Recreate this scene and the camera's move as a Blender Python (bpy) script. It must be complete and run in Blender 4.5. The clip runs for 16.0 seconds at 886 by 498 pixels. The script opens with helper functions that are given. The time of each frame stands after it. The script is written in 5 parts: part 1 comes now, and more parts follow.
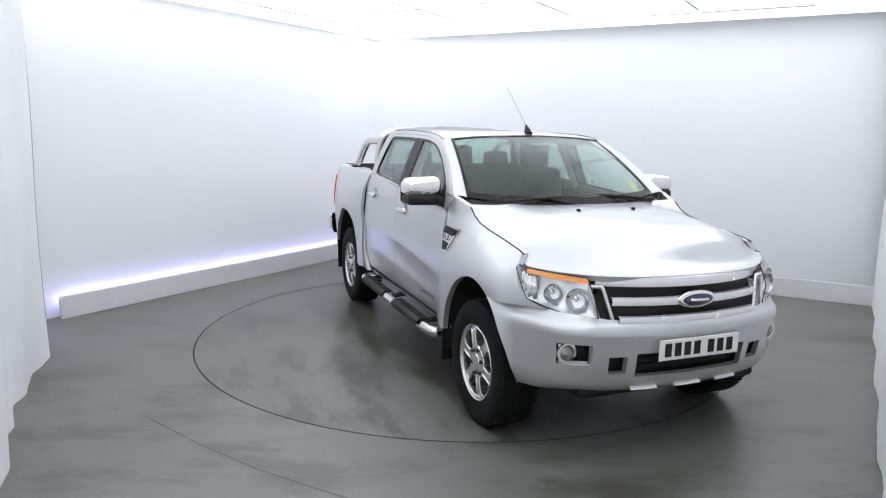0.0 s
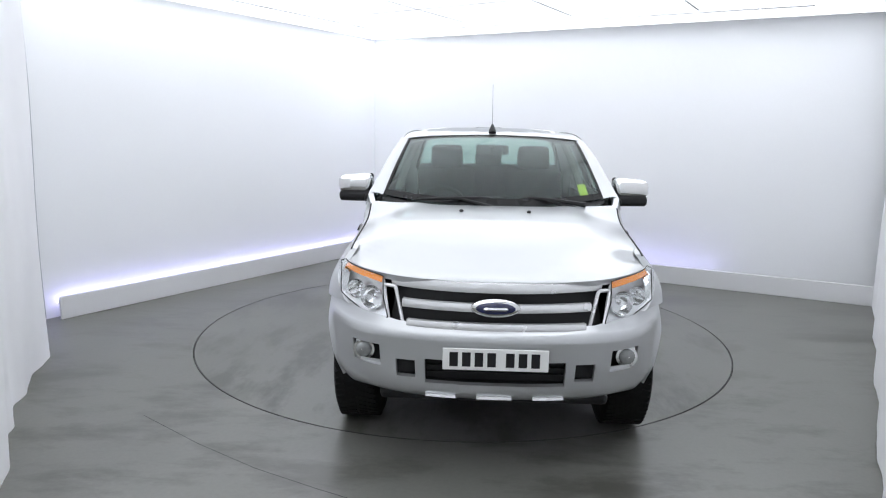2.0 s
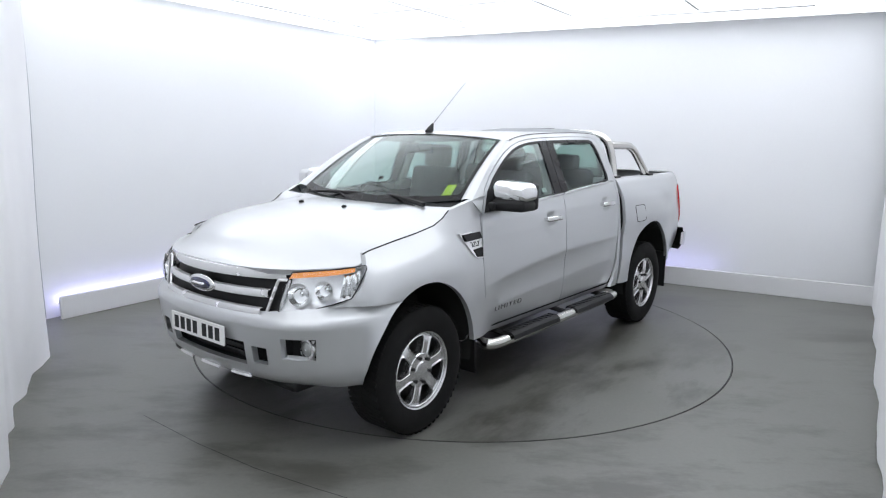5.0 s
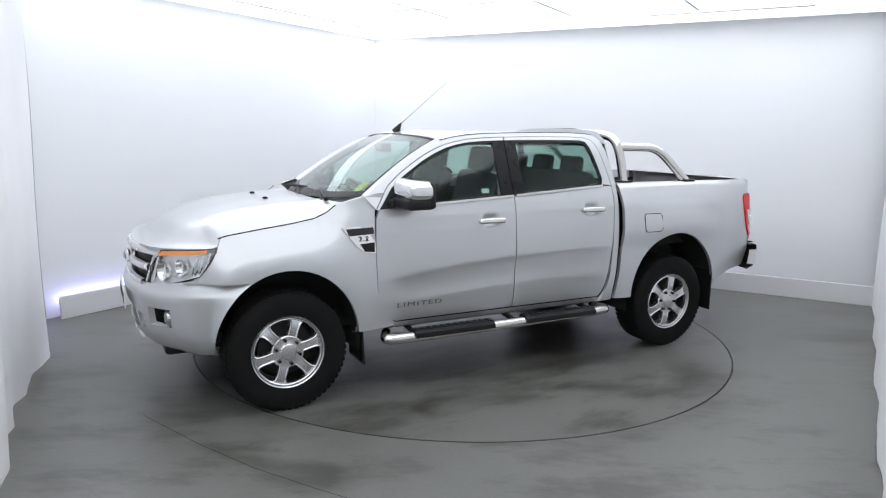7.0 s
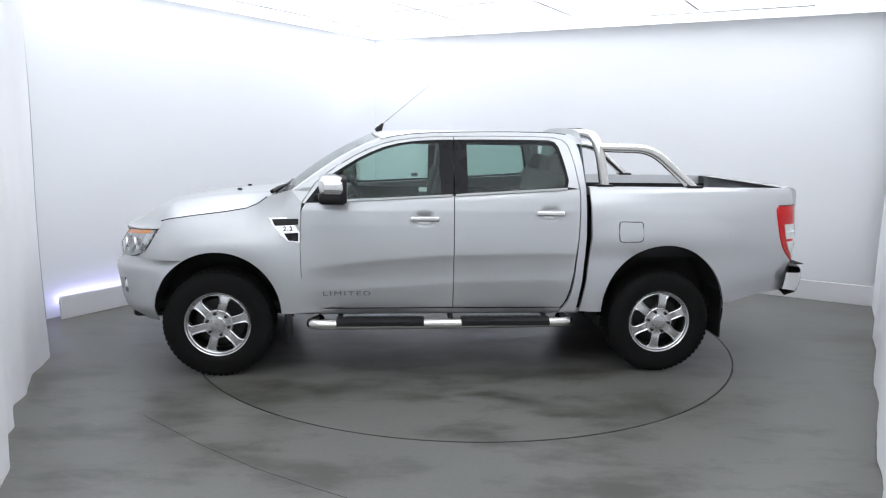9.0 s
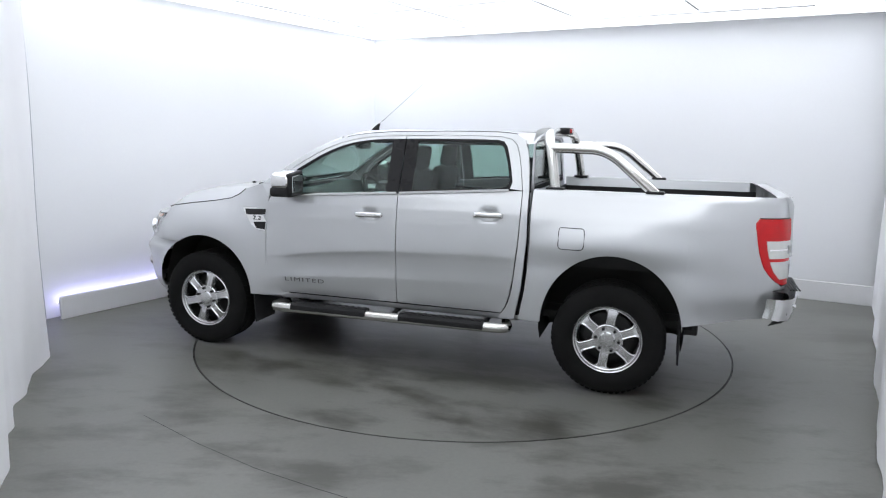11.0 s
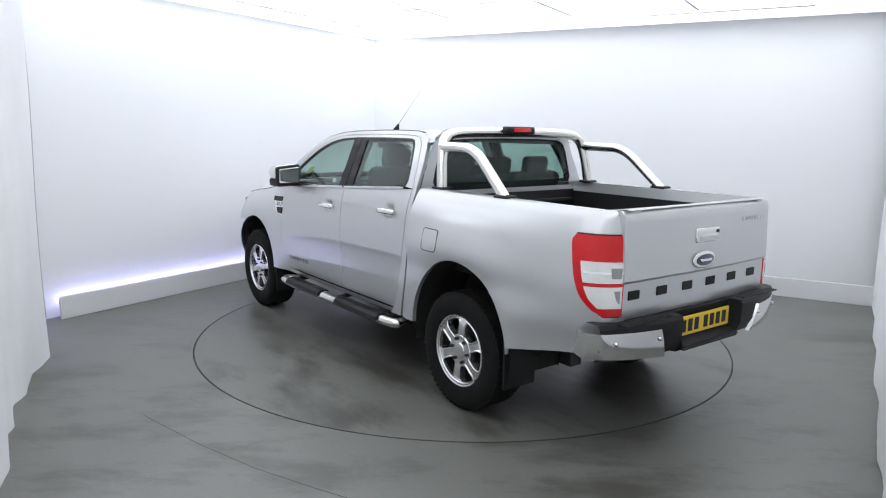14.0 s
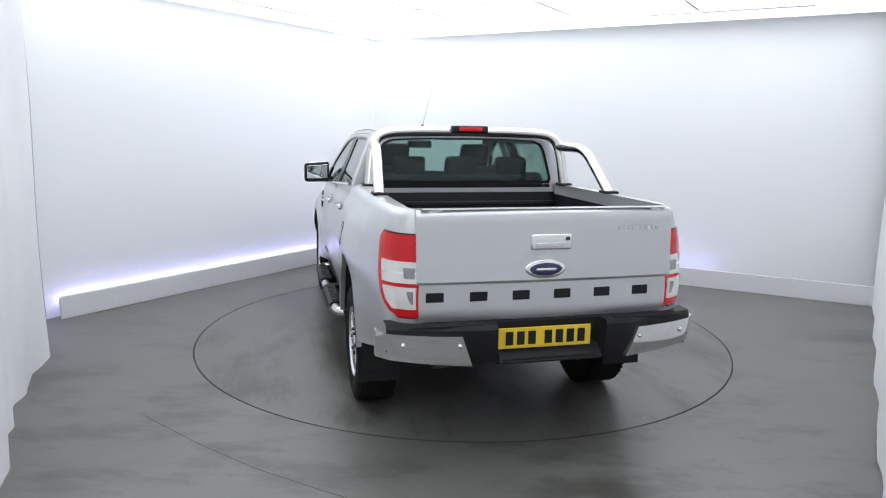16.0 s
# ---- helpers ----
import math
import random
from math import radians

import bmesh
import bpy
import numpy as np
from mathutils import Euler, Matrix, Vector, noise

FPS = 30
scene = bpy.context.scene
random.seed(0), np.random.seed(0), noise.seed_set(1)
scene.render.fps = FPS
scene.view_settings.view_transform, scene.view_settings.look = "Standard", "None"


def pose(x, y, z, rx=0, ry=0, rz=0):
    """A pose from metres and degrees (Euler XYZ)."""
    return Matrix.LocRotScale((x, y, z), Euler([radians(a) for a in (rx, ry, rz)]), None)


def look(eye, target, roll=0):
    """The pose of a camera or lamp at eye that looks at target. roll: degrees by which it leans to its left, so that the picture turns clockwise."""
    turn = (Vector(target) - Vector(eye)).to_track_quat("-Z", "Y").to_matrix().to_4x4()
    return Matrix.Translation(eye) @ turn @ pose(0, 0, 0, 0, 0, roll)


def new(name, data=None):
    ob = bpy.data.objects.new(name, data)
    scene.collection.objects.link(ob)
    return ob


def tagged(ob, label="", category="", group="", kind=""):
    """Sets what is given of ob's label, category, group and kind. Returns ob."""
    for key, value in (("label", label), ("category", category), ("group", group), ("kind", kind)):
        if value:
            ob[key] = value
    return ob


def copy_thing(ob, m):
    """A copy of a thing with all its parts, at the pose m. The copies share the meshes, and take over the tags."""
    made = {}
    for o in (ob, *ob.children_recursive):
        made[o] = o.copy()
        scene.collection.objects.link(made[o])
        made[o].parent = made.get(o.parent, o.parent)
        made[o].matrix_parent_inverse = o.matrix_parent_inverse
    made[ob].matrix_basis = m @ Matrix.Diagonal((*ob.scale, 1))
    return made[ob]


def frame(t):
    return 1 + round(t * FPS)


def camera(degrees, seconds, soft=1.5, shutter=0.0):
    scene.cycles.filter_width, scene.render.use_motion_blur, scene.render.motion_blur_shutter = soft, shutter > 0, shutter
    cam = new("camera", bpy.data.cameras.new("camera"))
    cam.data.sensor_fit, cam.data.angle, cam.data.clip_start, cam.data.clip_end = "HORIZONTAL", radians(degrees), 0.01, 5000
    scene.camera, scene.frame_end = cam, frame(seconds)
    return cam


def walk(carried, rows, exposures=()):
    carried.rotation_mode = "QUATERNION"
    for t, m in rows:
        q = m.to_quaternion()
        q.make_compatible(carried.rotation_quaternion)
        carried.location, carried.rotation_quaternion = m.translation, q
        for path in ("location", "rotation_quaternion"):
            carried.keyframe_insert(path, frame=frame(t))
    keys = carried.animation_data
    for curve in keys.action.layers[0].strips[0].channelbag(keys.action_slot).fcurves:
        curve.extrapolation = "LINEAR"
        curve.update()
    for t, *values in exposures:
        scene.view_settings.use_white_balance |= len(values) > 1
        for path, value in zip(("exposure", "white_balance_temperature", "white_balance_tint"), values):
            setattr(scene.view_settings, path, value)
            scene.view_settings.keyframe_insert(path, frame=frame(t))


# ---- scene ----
cam = camera(65.67, 16.0, soft=1.15)
EYE = (0.0, -5.972, 1.7675)
YAW, TILT = 0.0287, 0.1712
AIM = (EYE[0] - math.sin(YAW) * math.cos(TILT), EYE[1] + math.cos(YAW) * math.cos(TILT), EYE[2] - math.sin(TILT))
walk(cam, [(0, look(EYE, AIM, 0.905)), (16, look(EYE, AIM, 0.905))], exposures=[(0, 0.36), (16, 0.36)])

# ---- light ----
world = bpy.data.worlds.new("studio_world")
scene.world = world
world.use_nodes = True
world.node_tree.nodes["Background"].inputs[0].default_value = (0.02, 0.02, 0.022, 1)
PANEL_GLOW = 1.02
WASH_GLOW = 1.75
LED_GLOW = 6.0


# ---- materials ----
def mat(name, color, rough=0.5, metal=0.0, var=0.08, scale=6.0, fine=90.0, bump=0.0, coat=0.0, rvar=0.08, spec=0.5):
    """A surface with broad and fine variation in tone, gloss and relief."""
    m = bpy.data.materials.new(name)
    m.use_nodes = True
    nt = m.node_tree
    b = nt.nodes["Principled BSDF"]
    b.inputs["Metallic"].default_value = metal
    b.inputs["Specular IOR Level"].default_value = spec
    b.inputs["Coat Weight"].default_value = coat
    b.inputs["Coat Roughness"].default_value = 0.04
    tc = nt.nodes.new("ShaderNodeTexCoord")
    n1, n2 = nt.nodes.new("ShaderNodeTexNoise"), nt.nodes.new("ShaderNodeTexNoise")
    n1.inputs["Scale"].default_value, n2.inputs["Scale"].default_value = scale, fine
    n1.inputs["Detail"].default_value = 5
    nt.links.new(tc.outputs["Object"], n1.inputs["Vector"])
    nt.links.new(tc.outputs["Object"], n2.inputs["Vector"])
    add = nt.nodes.new("ShaderNodeMath")
    add.operation = "MULTIPLY_ADD"
    add.inputs[1].default_value = 0.7
    nt.links.new(n1.outputs["Fac"], add.inputs[0])
    k = nt.nodes.new("ShaderNodeMath")
    k.operation = "MULTIPLY"
    k.inputs[1].default_value = 0.3
    nt.links.new(n2.outputs["Fac"], k.inputs[0])
    nt.links.new(k.outputs[0], add.inputs[2])
    ramp = nt.nodes.new("ShaderNodeMapRange")
    ramp.inputs["From Min"].default_value, ramp.inputs["From Max"].default_value = 0.3, 0.7
    ramp.inputs["To Min"].default_value, ramp.inputs["To Max"].default_value = 1 - var, 1 + var
    nt.links.new(add.outputs[0], ramp.inputs["Value"])
    mul = nt.nodes.new("ShaderNodeVectorMath")
    mul.operation = "SCALE"
    mul.inputs[0].default_value = color
    nt.links.new(ramp.outputs[0], mul.inputs["Scale"])
    nt.links.new(mul.outputs[0], b.inputs["Base Color"])
    rr = nt.nodes.new("ShaderNodeMapRange")
    rr.inputs["From Min"].default_value, rr.inputs["From Max"].default_value = 0.3, 0.7
    rr.inputs["To Min"].default_value, rr.inputs["To Max"].default_value = max(0.0, rough - rvar * rough), min(1.0, rough + rvar * rough)
    nt.links.new(n1.outputs["Fac"], rr.inputs["Value"])
    nt.links.new(rr.outputs[0], b.inputs["Roughness"])
    if bump:
        bp = nt.nodes.new("ShaderNodeBump")
        bp.inputs["Strength"].default_value = bump
        bp.inputs["Distance"].default_value = 0.01
        nt.links.new(add.outputs[0], bp.inputs["Height"])
        nt.links.new(bp.outputs[0], b.inputs["Normal"])
    return m


def glow(name, color, strength):
    m = bpy.data.materials.new(name)
    m.use_nodes = True
    b = m.node_tree.nodes["Principled BSDF"]
    b.inputs["Base Color"].default_value = (*color, 1)
    b.inputs["Emission Color"].default_value = (*color, 1)
    b.inputs["Emission Strength"].default_value = strength
    return m


def glass(name, tint, rough=0.0):
    """A thin pane: it lets light straight through, tinted, and mirrors by Fresnel."""
    m = bpy.data.materials.new(name)
    m.use_nodes = True
    nt = m.node_tree
    nt.nodes.remove(nt.nodes["Principled BSDF"])
    out = nt.nodes["Material Output"]
    tr, gl, mix, lw, pw, fr = (nt.nodes.new("ShaderNode" + n) for n in ("BsdfTransparent", "BsdfGlossy", "MixShader", "LayerWeight", "Math", "Math"))
    tr.inputs[0].default_value = (*tint, 1)
    gl.inputs["Roughness"].default_value = rough
    lw.inputs["Blend"].default_value = 0.5
    pw.operation, pw.inputs[1].default_value = "POWER", 3.8
    fr.operation, fr.inputs[1].default_value, fr.inputs[2].default_value = "MULTIPLY_ADD", 0.9, 0.028
    nt.links.new(lw.outputs["Facing"], pw.inputs[0])
    nt.links.new(pw.outputs[0], fr.inputs[0])
    nt.links.new(fr.outputs[0], mix.inputs[0])
    nt.links.new(tr.outputs[0], mix.inputs[1])
    nt.links.new(gl.outputs[0], mix.inputs[2])
    nt.links.new(mix.outputs[0], out.inputs[0])
    return m


def floor_mat(name, color, stain, seed, worn_shade=0.0):
    """Grey painted concrete: blotches, tyre scuffs and damp patches that shine."""
    m = mat(name, color, 0.40, 0, 0.12, 0.9, 40.0, 0.04, spec=0.60)
    nt = m.node_tree
    b = nt.nodes["Principled BSDF"]
    old = b.inputs["Base Color"].links[0].from_socket
    tc = nt.nodes.new("ShaderNodeTexCoord")
    mp = nt.nodes.new("ShaderNodeMapping")
    mp.inputs["Location"].default_value = (seed, seed * 0.7, 0)
    mp.inputs["Scale"].default_value = (0.75, 1.7, 1)
    nt.links.new(tc.outputs["Object"], mp.inputs["Vector"])
    n = nt.nodes.new("ShaderNodeTexNoise")
    n.inputs["Scale"].default_value, n.inputs["Detail"].default_value, n.inputs["Roughness"].default_value = 1.5, 10, 0.68
    nt.links.new(mp.outputs[0], n.inputs["Vector"])
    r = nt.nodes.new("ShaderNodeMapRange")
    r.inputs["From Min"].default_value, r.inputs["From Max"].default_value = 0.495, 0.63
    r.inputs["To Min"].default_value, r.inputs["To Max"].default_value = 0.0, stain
    # dirtier towards the middle, where tyres stand; also paints in shade under the truck
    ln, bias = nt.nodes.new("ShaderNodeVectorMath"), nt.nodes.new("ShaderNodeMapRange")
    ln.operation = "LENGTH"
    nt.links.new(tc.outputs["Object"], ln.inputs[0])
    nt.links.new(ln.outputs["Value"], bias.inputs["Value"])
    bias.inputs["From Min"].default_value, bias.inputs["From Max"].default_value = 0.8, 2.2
    bias.inputs["To Min"].default_value, bias.inputs["To Max"].default_value = worn_shade, 0.0
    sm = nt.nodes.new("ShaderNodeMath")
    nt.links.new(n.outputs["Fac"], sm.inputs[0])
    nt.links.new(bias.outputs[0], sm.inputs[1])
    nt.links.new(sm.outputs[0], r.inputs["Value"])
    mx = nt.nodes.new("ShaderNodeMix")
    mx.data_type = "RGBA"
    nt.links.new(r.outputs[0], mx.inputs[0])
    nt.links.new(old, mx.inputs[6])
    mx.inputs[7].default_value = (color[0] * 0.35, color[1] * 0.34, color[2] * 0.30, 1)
    # pale scuffs and dust
    sc, sr, sx = nt.nodes.new("ShaderNodeTexNoise"), nt.nodes.new("ShaderNodeMapRange"), nt.nodes.new("ShaderNodeMix")
    sc.inputs["Scale"].default_value, sc.inputs["Detail"].default_value, sc.inputs["Roughness"].default_value = 7.0, 8, 0.75
    nt.links.new(mp.outputs[0], sc.inputs["Vector"])
    nt.links.new(sc.outputs["Fac"], sr.inputs["Value"])
    sr.inputs["From Min"].default_value, sr.inputs["From Max"].default_value, sr.inputs["To Max"].default_value = 0.68, 0.78, 0.4
    sx.data_type = "RGBA"
    sx.inputs[7].default_value = (0.36, 0.36, 0.35, 1)
    nt.links.new(sr.outputs[0], sx.inputs[0])
    nt.links.new(mx.outputs[2], sx.inputs[6])
    nt.links.new(sx.outputs[2], b.inputs["Base Color"])
    wet = nt.nodes.new("ShaderNodeMath")
    wet.operation, wet.inputs[1].default_value, wet.inputs[2].default_value = "MULTIPLY_ADD", -0.12, 0.40
    nt.links.new(r.outputs[0], wet.inputs[0])
    nt.links.new(wet.outputs[0], b.inputs["Roughness"])
    return m


M_WALL = mat("white_wall_paint", (0.86, 0.87, 0.885), 0.55, 0, 0.015, 0.6, 60, 0.015)
M_CEIL = mat("white_ceiling", (0.87, 0.87, 0.87), 0.7, 0, 0.015, 0.8, 60, 0.01)
M_UPST = mat("white_board", (0.74, 0.74, 0.75), 0.45, 0, 0.03, 1.5, 60, 0.01)
M_CURT = mat("white_fabric", (0.85, 0.85, 0.865), 0.85, 0, 0.03, 3, 300, 0.05)
M_EDGE_SHADE = mat("grey_edge_shade", (0.40, 0.41, 0.44), 0.9, 0, 0.08, 5, 300, 0.05)
M_FLOOR = floor_mat("grey_floor_paint", (0.150, 0.150, 0.137), 0.72, 3.1)
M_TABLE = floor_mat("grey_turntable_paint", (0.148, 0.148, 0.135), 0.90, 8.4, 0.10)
M_DARK = mat("dark_gap", (0.012, 0.012, 0.012), 0.8, 0, 0.1)
M_LIGHT = glow("light_panel", (0.955, 0.985, 1.03), PANEL_GLOW)
M_WASH = glow("wall_wash_light", (0.95, 0.985, 1.035), WASH_GLOW)
M_LED = glow("violet_led", (0.50, 0.48, 1.0), LED_GLOW)
M_PAINT = mat("silver_metallic_paint", (0.585, 0.595, 0.608), 0.32, 0.66, 0.012, 2.5, 500, 0.0, 0.5)
M_BLACK = mat("black_plastic", (0.011, 0.011, 0.012), 0.5, 0, 0.15, 8, 200, 0.03, spec=0.28)
M_GLOSSB = mat("gloss_black_trim", (0.008, 0.008, 0.009), 0.28, 0, 0.1, 8, 100, spec=0.2)
M_RUBBER = mat("tyre_rubber", (0.006, 0.006, 0.006), 0.85, 0, 0.25, 12, 200, 0.08, spec=0.25)
M_LINER = mat("bed_liner", (0.008, 0.008, 0.009), 0.6, 0, 0.15, 10, 120, 0.1)
M_CHROME = mat("chrome", (0.80, 0.80, 0.80), 0.10, 1.0, 0.01, 4, 80)
M_STEEL = mat("polished_steel", (0.72, 0.71, 0.68), 0.18, 1.0, 0.02, 4, 80)
M_ALLOY = mat("silver_alloy", (0.70, 0.70, 0.71), 0.22, 0.9, 0.03, 8, 120, 0, 0.4)
M_IRON = mat("dark_iron", (0.05, 0.05, 0.05), 0.5, 0.6, 0.2, 12, 100, 0.05)
# barrel and brake disc: shade inside the wheel is put into this dark colour
M_SHADE = mat("shaded_wheel_metal", (0.03, 0.03, 0.03), 0.55, 0.5, 0.25, 12, 100, 0.05)
M_CLOTH = mat("charcoal_cloth", (0.016, 0.016, 0.018), 0.85, 0, 0.12, 10, 300, 0.08)
M_DASH = mat("dark_grey_dash", (0.016, 0.016, 0.018), 0.6, 0, 0.1, 8, 200, 0.04)
M_HEADL = mat("pale_headliner", (0.45, 0.45, 0.43), 0.85, 0, 0.04, 5, 200, 0.02)
M_GLASS = glass("green_window_glass", (0.77, 0.86, 0.83))
M_PRIV = glass("dark_window_glass", (0.70, 0.80, 0.77))
M_CLEAR = glass("clear_lens", (0.93, 0.94, 0.95))
M_AMBER = mat("amber_lens", (0.85, 0.28, 0.03), 0.15, 0, 0.05, 10, 90, 0, 0.6)
M_RED = mat("red_lens", (0.60, 0.006, 0.010), 0.14, 0, 0.08, 20, 150, 0, 0.25, spec=0.35)
M_WLENS = mat("frosted_white_lens", (0.78, 0.78, 0.76), 0.15, 0.3, 0.06, 30, 150, 0, 0.8)
M_PLW = mat("white_plate", (0.80, 0.80, 0.78), 0.35, 0, 0.03)
M_PLY = mat("yellow_plate", (0.78, 0.55, 0.02), 0.35, 0, 0.03)
M_SATIN = mat("satin_reflector", (0.90, 0.90, 0.91), 0.30, 0.60, 0.05, 25, 120)
M_FOG = mat("grey_lamp_glass", (0.30, 0.31, 0.31), 0.08, 0.5, 0.2, 60, 200, 0, 1.0)
M_TRIM = mat("satin_chrome", (0.86, 0.86, 0.87), 0.26, 0.55, 0.02, 6, 90, 0, 0.3)
M_LETTER = mat("grey_metal_lettering", (0.20, 0.20, 0.21), 0.3, 0.7, 0.05, 20, 100)
M_BLUE = mat("dark_blue_enamel", (0.012, 0.016, 0.07), 0.15, 0, 0.05, 10, 90, 0, 0.8)
M_TAX = mat("yellow_green_paper", (0.62, 0.72, 0.03), 0.6, 0, 0.05)
M_PAPER = mat("white_sticker", (0.75, 0.76, 0.76), 0.5, 0, 0.05)
M_MIRR = mat("mirror_glass", (0.85, 0.87, 0.88), 0.02, 1.0, 0.01)


# ---- mesh helpers ----
def part(name, bm, material, parent=None, label="", sharp=35, normals=True):
    """Links a bmesh as one mesh object under a thing or a part."""
    if normals:
        bmesh.ops.recalc_face_normals(bm, faces=bm.faces)
    me = bpy.data.meshes.new(name)
    bm.to_mesh(me)
    bm.free()
    me.materials.append(material)
    me.shade_smooth()
    me.set_sharp_from_angle(angle=radians(sharp))
    ob = new(name, me)
    if parent is not None:
        ob.parent = parent
    if label:
        tagged(ob, label)
    return ob


def grid(bm, f, us, vs):
    """A sheet of quads through f(u, v)."""
    rows = [[bm.verts.new(f(u, v)) for v in vs] for u in us]
    for a, b in zip(rows, rows[1:]):
        for i in range(len(vs) - 1):
            q = (a[i], b[i], b[i + 1], a[i + 1])
            apart = list({tuple(round(k, 6) for k in w.co): w for w in q}.values())
            if len(apart) > 2:
                bm.faces.new(apart)
    return rows


def rim(bm, vec):
    """Folds the open edges of a sheet back along vec, which gives the panel its thickness."""
    edges = [e for e in bm.edges if e.is_boundary]
    r = bmesh.ops.extrude_edge_only(bm, edges=edges)
    bmesh.ops.translate(bm, vec=vec, verts=[v for v in r["geom"] if isinstance(v, bmesh.types.BMVert)])


def box(bm, x0, x1, y0, y1, z0, z1, bevel=0.0, seg=2):
    r = bmesh.ops.create_cube(bm, size=1, matrix=Matrix.LocRotScale(((x0 + x1) / 2, (y0 + y1) / 2, (z0 + z1) / 2), None, (abs(x1 - x0), abs(y1 - y0), abs(z1 - z0))))
    if bevel:
        es = list({e for v in r["verts"] for e in v.link_edges})
        bmesh.ops.bevel(bm, geom=es, offset=bevel, segments=seg, affect="EDGES", profile=0.5)
    return bm


def boxed(*a, **k):
    return box(bmesh.new(), *a, **k)


def tube(bm, pts, r, n=12, close=True):
    """A round tube along a line of points."""
    pts = [Vector(p) for p in pts]
    rings, up = [], None
    for i, p in enumerate(pts):
        d = (pts[min(i + 1, len(pts) - 1)] - pts[max(i - 1, 0)]).normalized()
        if up is None:
            up = d.orthogonal().normalized()
        up = (up - d * up.dot(d)).normalized()
        side = d.cross(up)
        rad = r[i] if isinstance(r, (list, tuple)) else r
        rings.append([bm.verts.new(p + (up * math.cos(a) + side * math.sin(a)) * rad) for a in (2 * math.pi * k / n for k in range(n))])
    for a, b in zip(rings, rings[1:]):
        for k in range(n):
            bm.faces.new((a[k], a[(k + 1) % n], b[(k + 1) % n], b[k]))
    if close:
        bm.faces.new(rings[0][::-1])
        bm.faces.new(rings[-1])
    return bm


def bend(pts, n=6, cut=0.35):
    """Rounds the corners of a line of points."""
    pts = [Vector(p) for p in pts]
    out = [pts[0]]
    for a, b, c in zip(pts, pts[1:], pts[2:]):
        p, q = b.lerp(a, cut), b.lerp(c, cut)
        for i in range(n + 1):
            t = i / n
            out.append(p * (1 - t) ** 2 + b * 2 * t * (1 - t) + q * t * t)
    return out + [pts[-1]]


def lathe(bm, prof, n=48, axis_y=True):
    """Turns a profile of (radius, y) about the y axis."""
    rings = [[bm.verts.new((r * math.cos(a), y, r * math.sin(a))) for a in (2 * math.pi * k / n for k in range(n))] for r, y in prof]
    for a, b in zip(rings, rings[1:]):
        for k in range(n):
            bm.faces.new((a[k], a[(k + 1) % n], b[(k + 1) % n], b[k]))
    return rings


def cap(bm, ring):
    bm.faces.new(ring)


def ip(x, pts):
    return float(np.interp(x, [p[0] for p in pts], [p[1] for p in pts]))


def lin(a, b, n):
    return [a + (b - a) * i / n for i in range(n + 1)]


# ---- room ----
E1, E2 = Vector((0.503, 0.864, 0)), Vector((0.864, -0.503, 0))
CEIL = 3.05
L0, C0, R0 = Vector((-3.66, 0.02, 0)), Vector((-1.265, 4.007, 0)), Vector((4.36, 1.22, 0))
DL, DR = (C0 - L0).normalized(), (R0 - C0).normalized()
NL, NR = Vector((-DL.y, DL.x, 0)), Vector((-DR.y, DR.x, 0))
WC = Vector((-1.315, 4.175, 0))
WL = L0 + NL * 0.12 - DL * 5.2
WR = R0 + NR * 0.40 + DR * 0.25
WN = WR - DL * 9.4
WF = WL - DL * 0.9


def wall(name, a, b, inside):
    d = (b - a).normalized()
    n = Vector((-d.y, d.x, 0))
    n = -n if n.dot(inside - a) > 0 else n
    bm = bmesh.new()
    base = [a - d * 0.0, b, b + n * 0.12, a + n * 0.12]
    lo = [bm.verts.new(p + Vector((0, 0, -0.02))) for p in base]
    hi = [bm.verts.new(p + Vector((0, 0, CEIL + 0.05))) for p in base]
    for i in range(4):
        bm.faces.new((lo[i], lo[(i + 1) % 4], hi[(i + 1) % 4], hi[i]))
    bm.faces.new(lo)
    bm.faces.new(hi)
    return tagged(part(name, bm, M_WALL), "smooth white painted studio wall", "wall", kind="structure")


MID = Vector((0, 0, 0))
wall("wall_left", WF, WC, MID)
wall("wall_back", WC, WR, MID)
wall("wall_right", WR, WN, MID)
wall("wall_front", WN, WF, MID)

RING = 2.262


def floor():
    bm = bmesh.new()
    corners = [WC, WR, WN, WF]
    n = 144
    prev = None
    inner, outer, low = [], [], []
    for k in range(n):
        d = Vector((math.cos(2 * math.pi * k / n), math.sin(2 * math.pi * k / n), 0))
        best = 99
        for a, b in zip(corners, corners[1:] + corners[:1]):
            e = b - a
            den = d.x * e.y - d.y * e.x
            if abs(den) > 1e-9:
                t = (a.x * e.y - a.y * e.x) / den
                s = (a.x * d.y - a.y * d.x) / den
                if t > 0 and -1e-6 <= s <= 1 + 1e-6:
                    best = min(best, t)
        inner.append(bm.verts.new(d * (RING + 0.007)))
        outer.append(bm.verts.new(d * (best + 0.1)))
        low.append(bm.verts.new(d * (RING + 0.007) - Vector((0, 0, 0.05))))
    for k in range(n):
        j = (k + 1) % n
        bm.faces.new((inner[k], outer[k], outer[j], inner[j]))
        bm.faces.new((inner[k], inner[j], low[j], low[k]))
    tagged(part("floor", bm, M_FLOOR), "grey painted concrete floor with dark scuffs", "floor", kind="structure")
    bm = bmesh.new()
    bmesh.ops.create_circle(bm, cap_ends=True, segments=64, radius=RING + 0.05, matrix=Matrix.Translation((0, 0, -0.045)))
    tagged(part("turntable_pit", bm, M_DARK), "dark pit under the turntable", "pit", kind="structure")


floor()


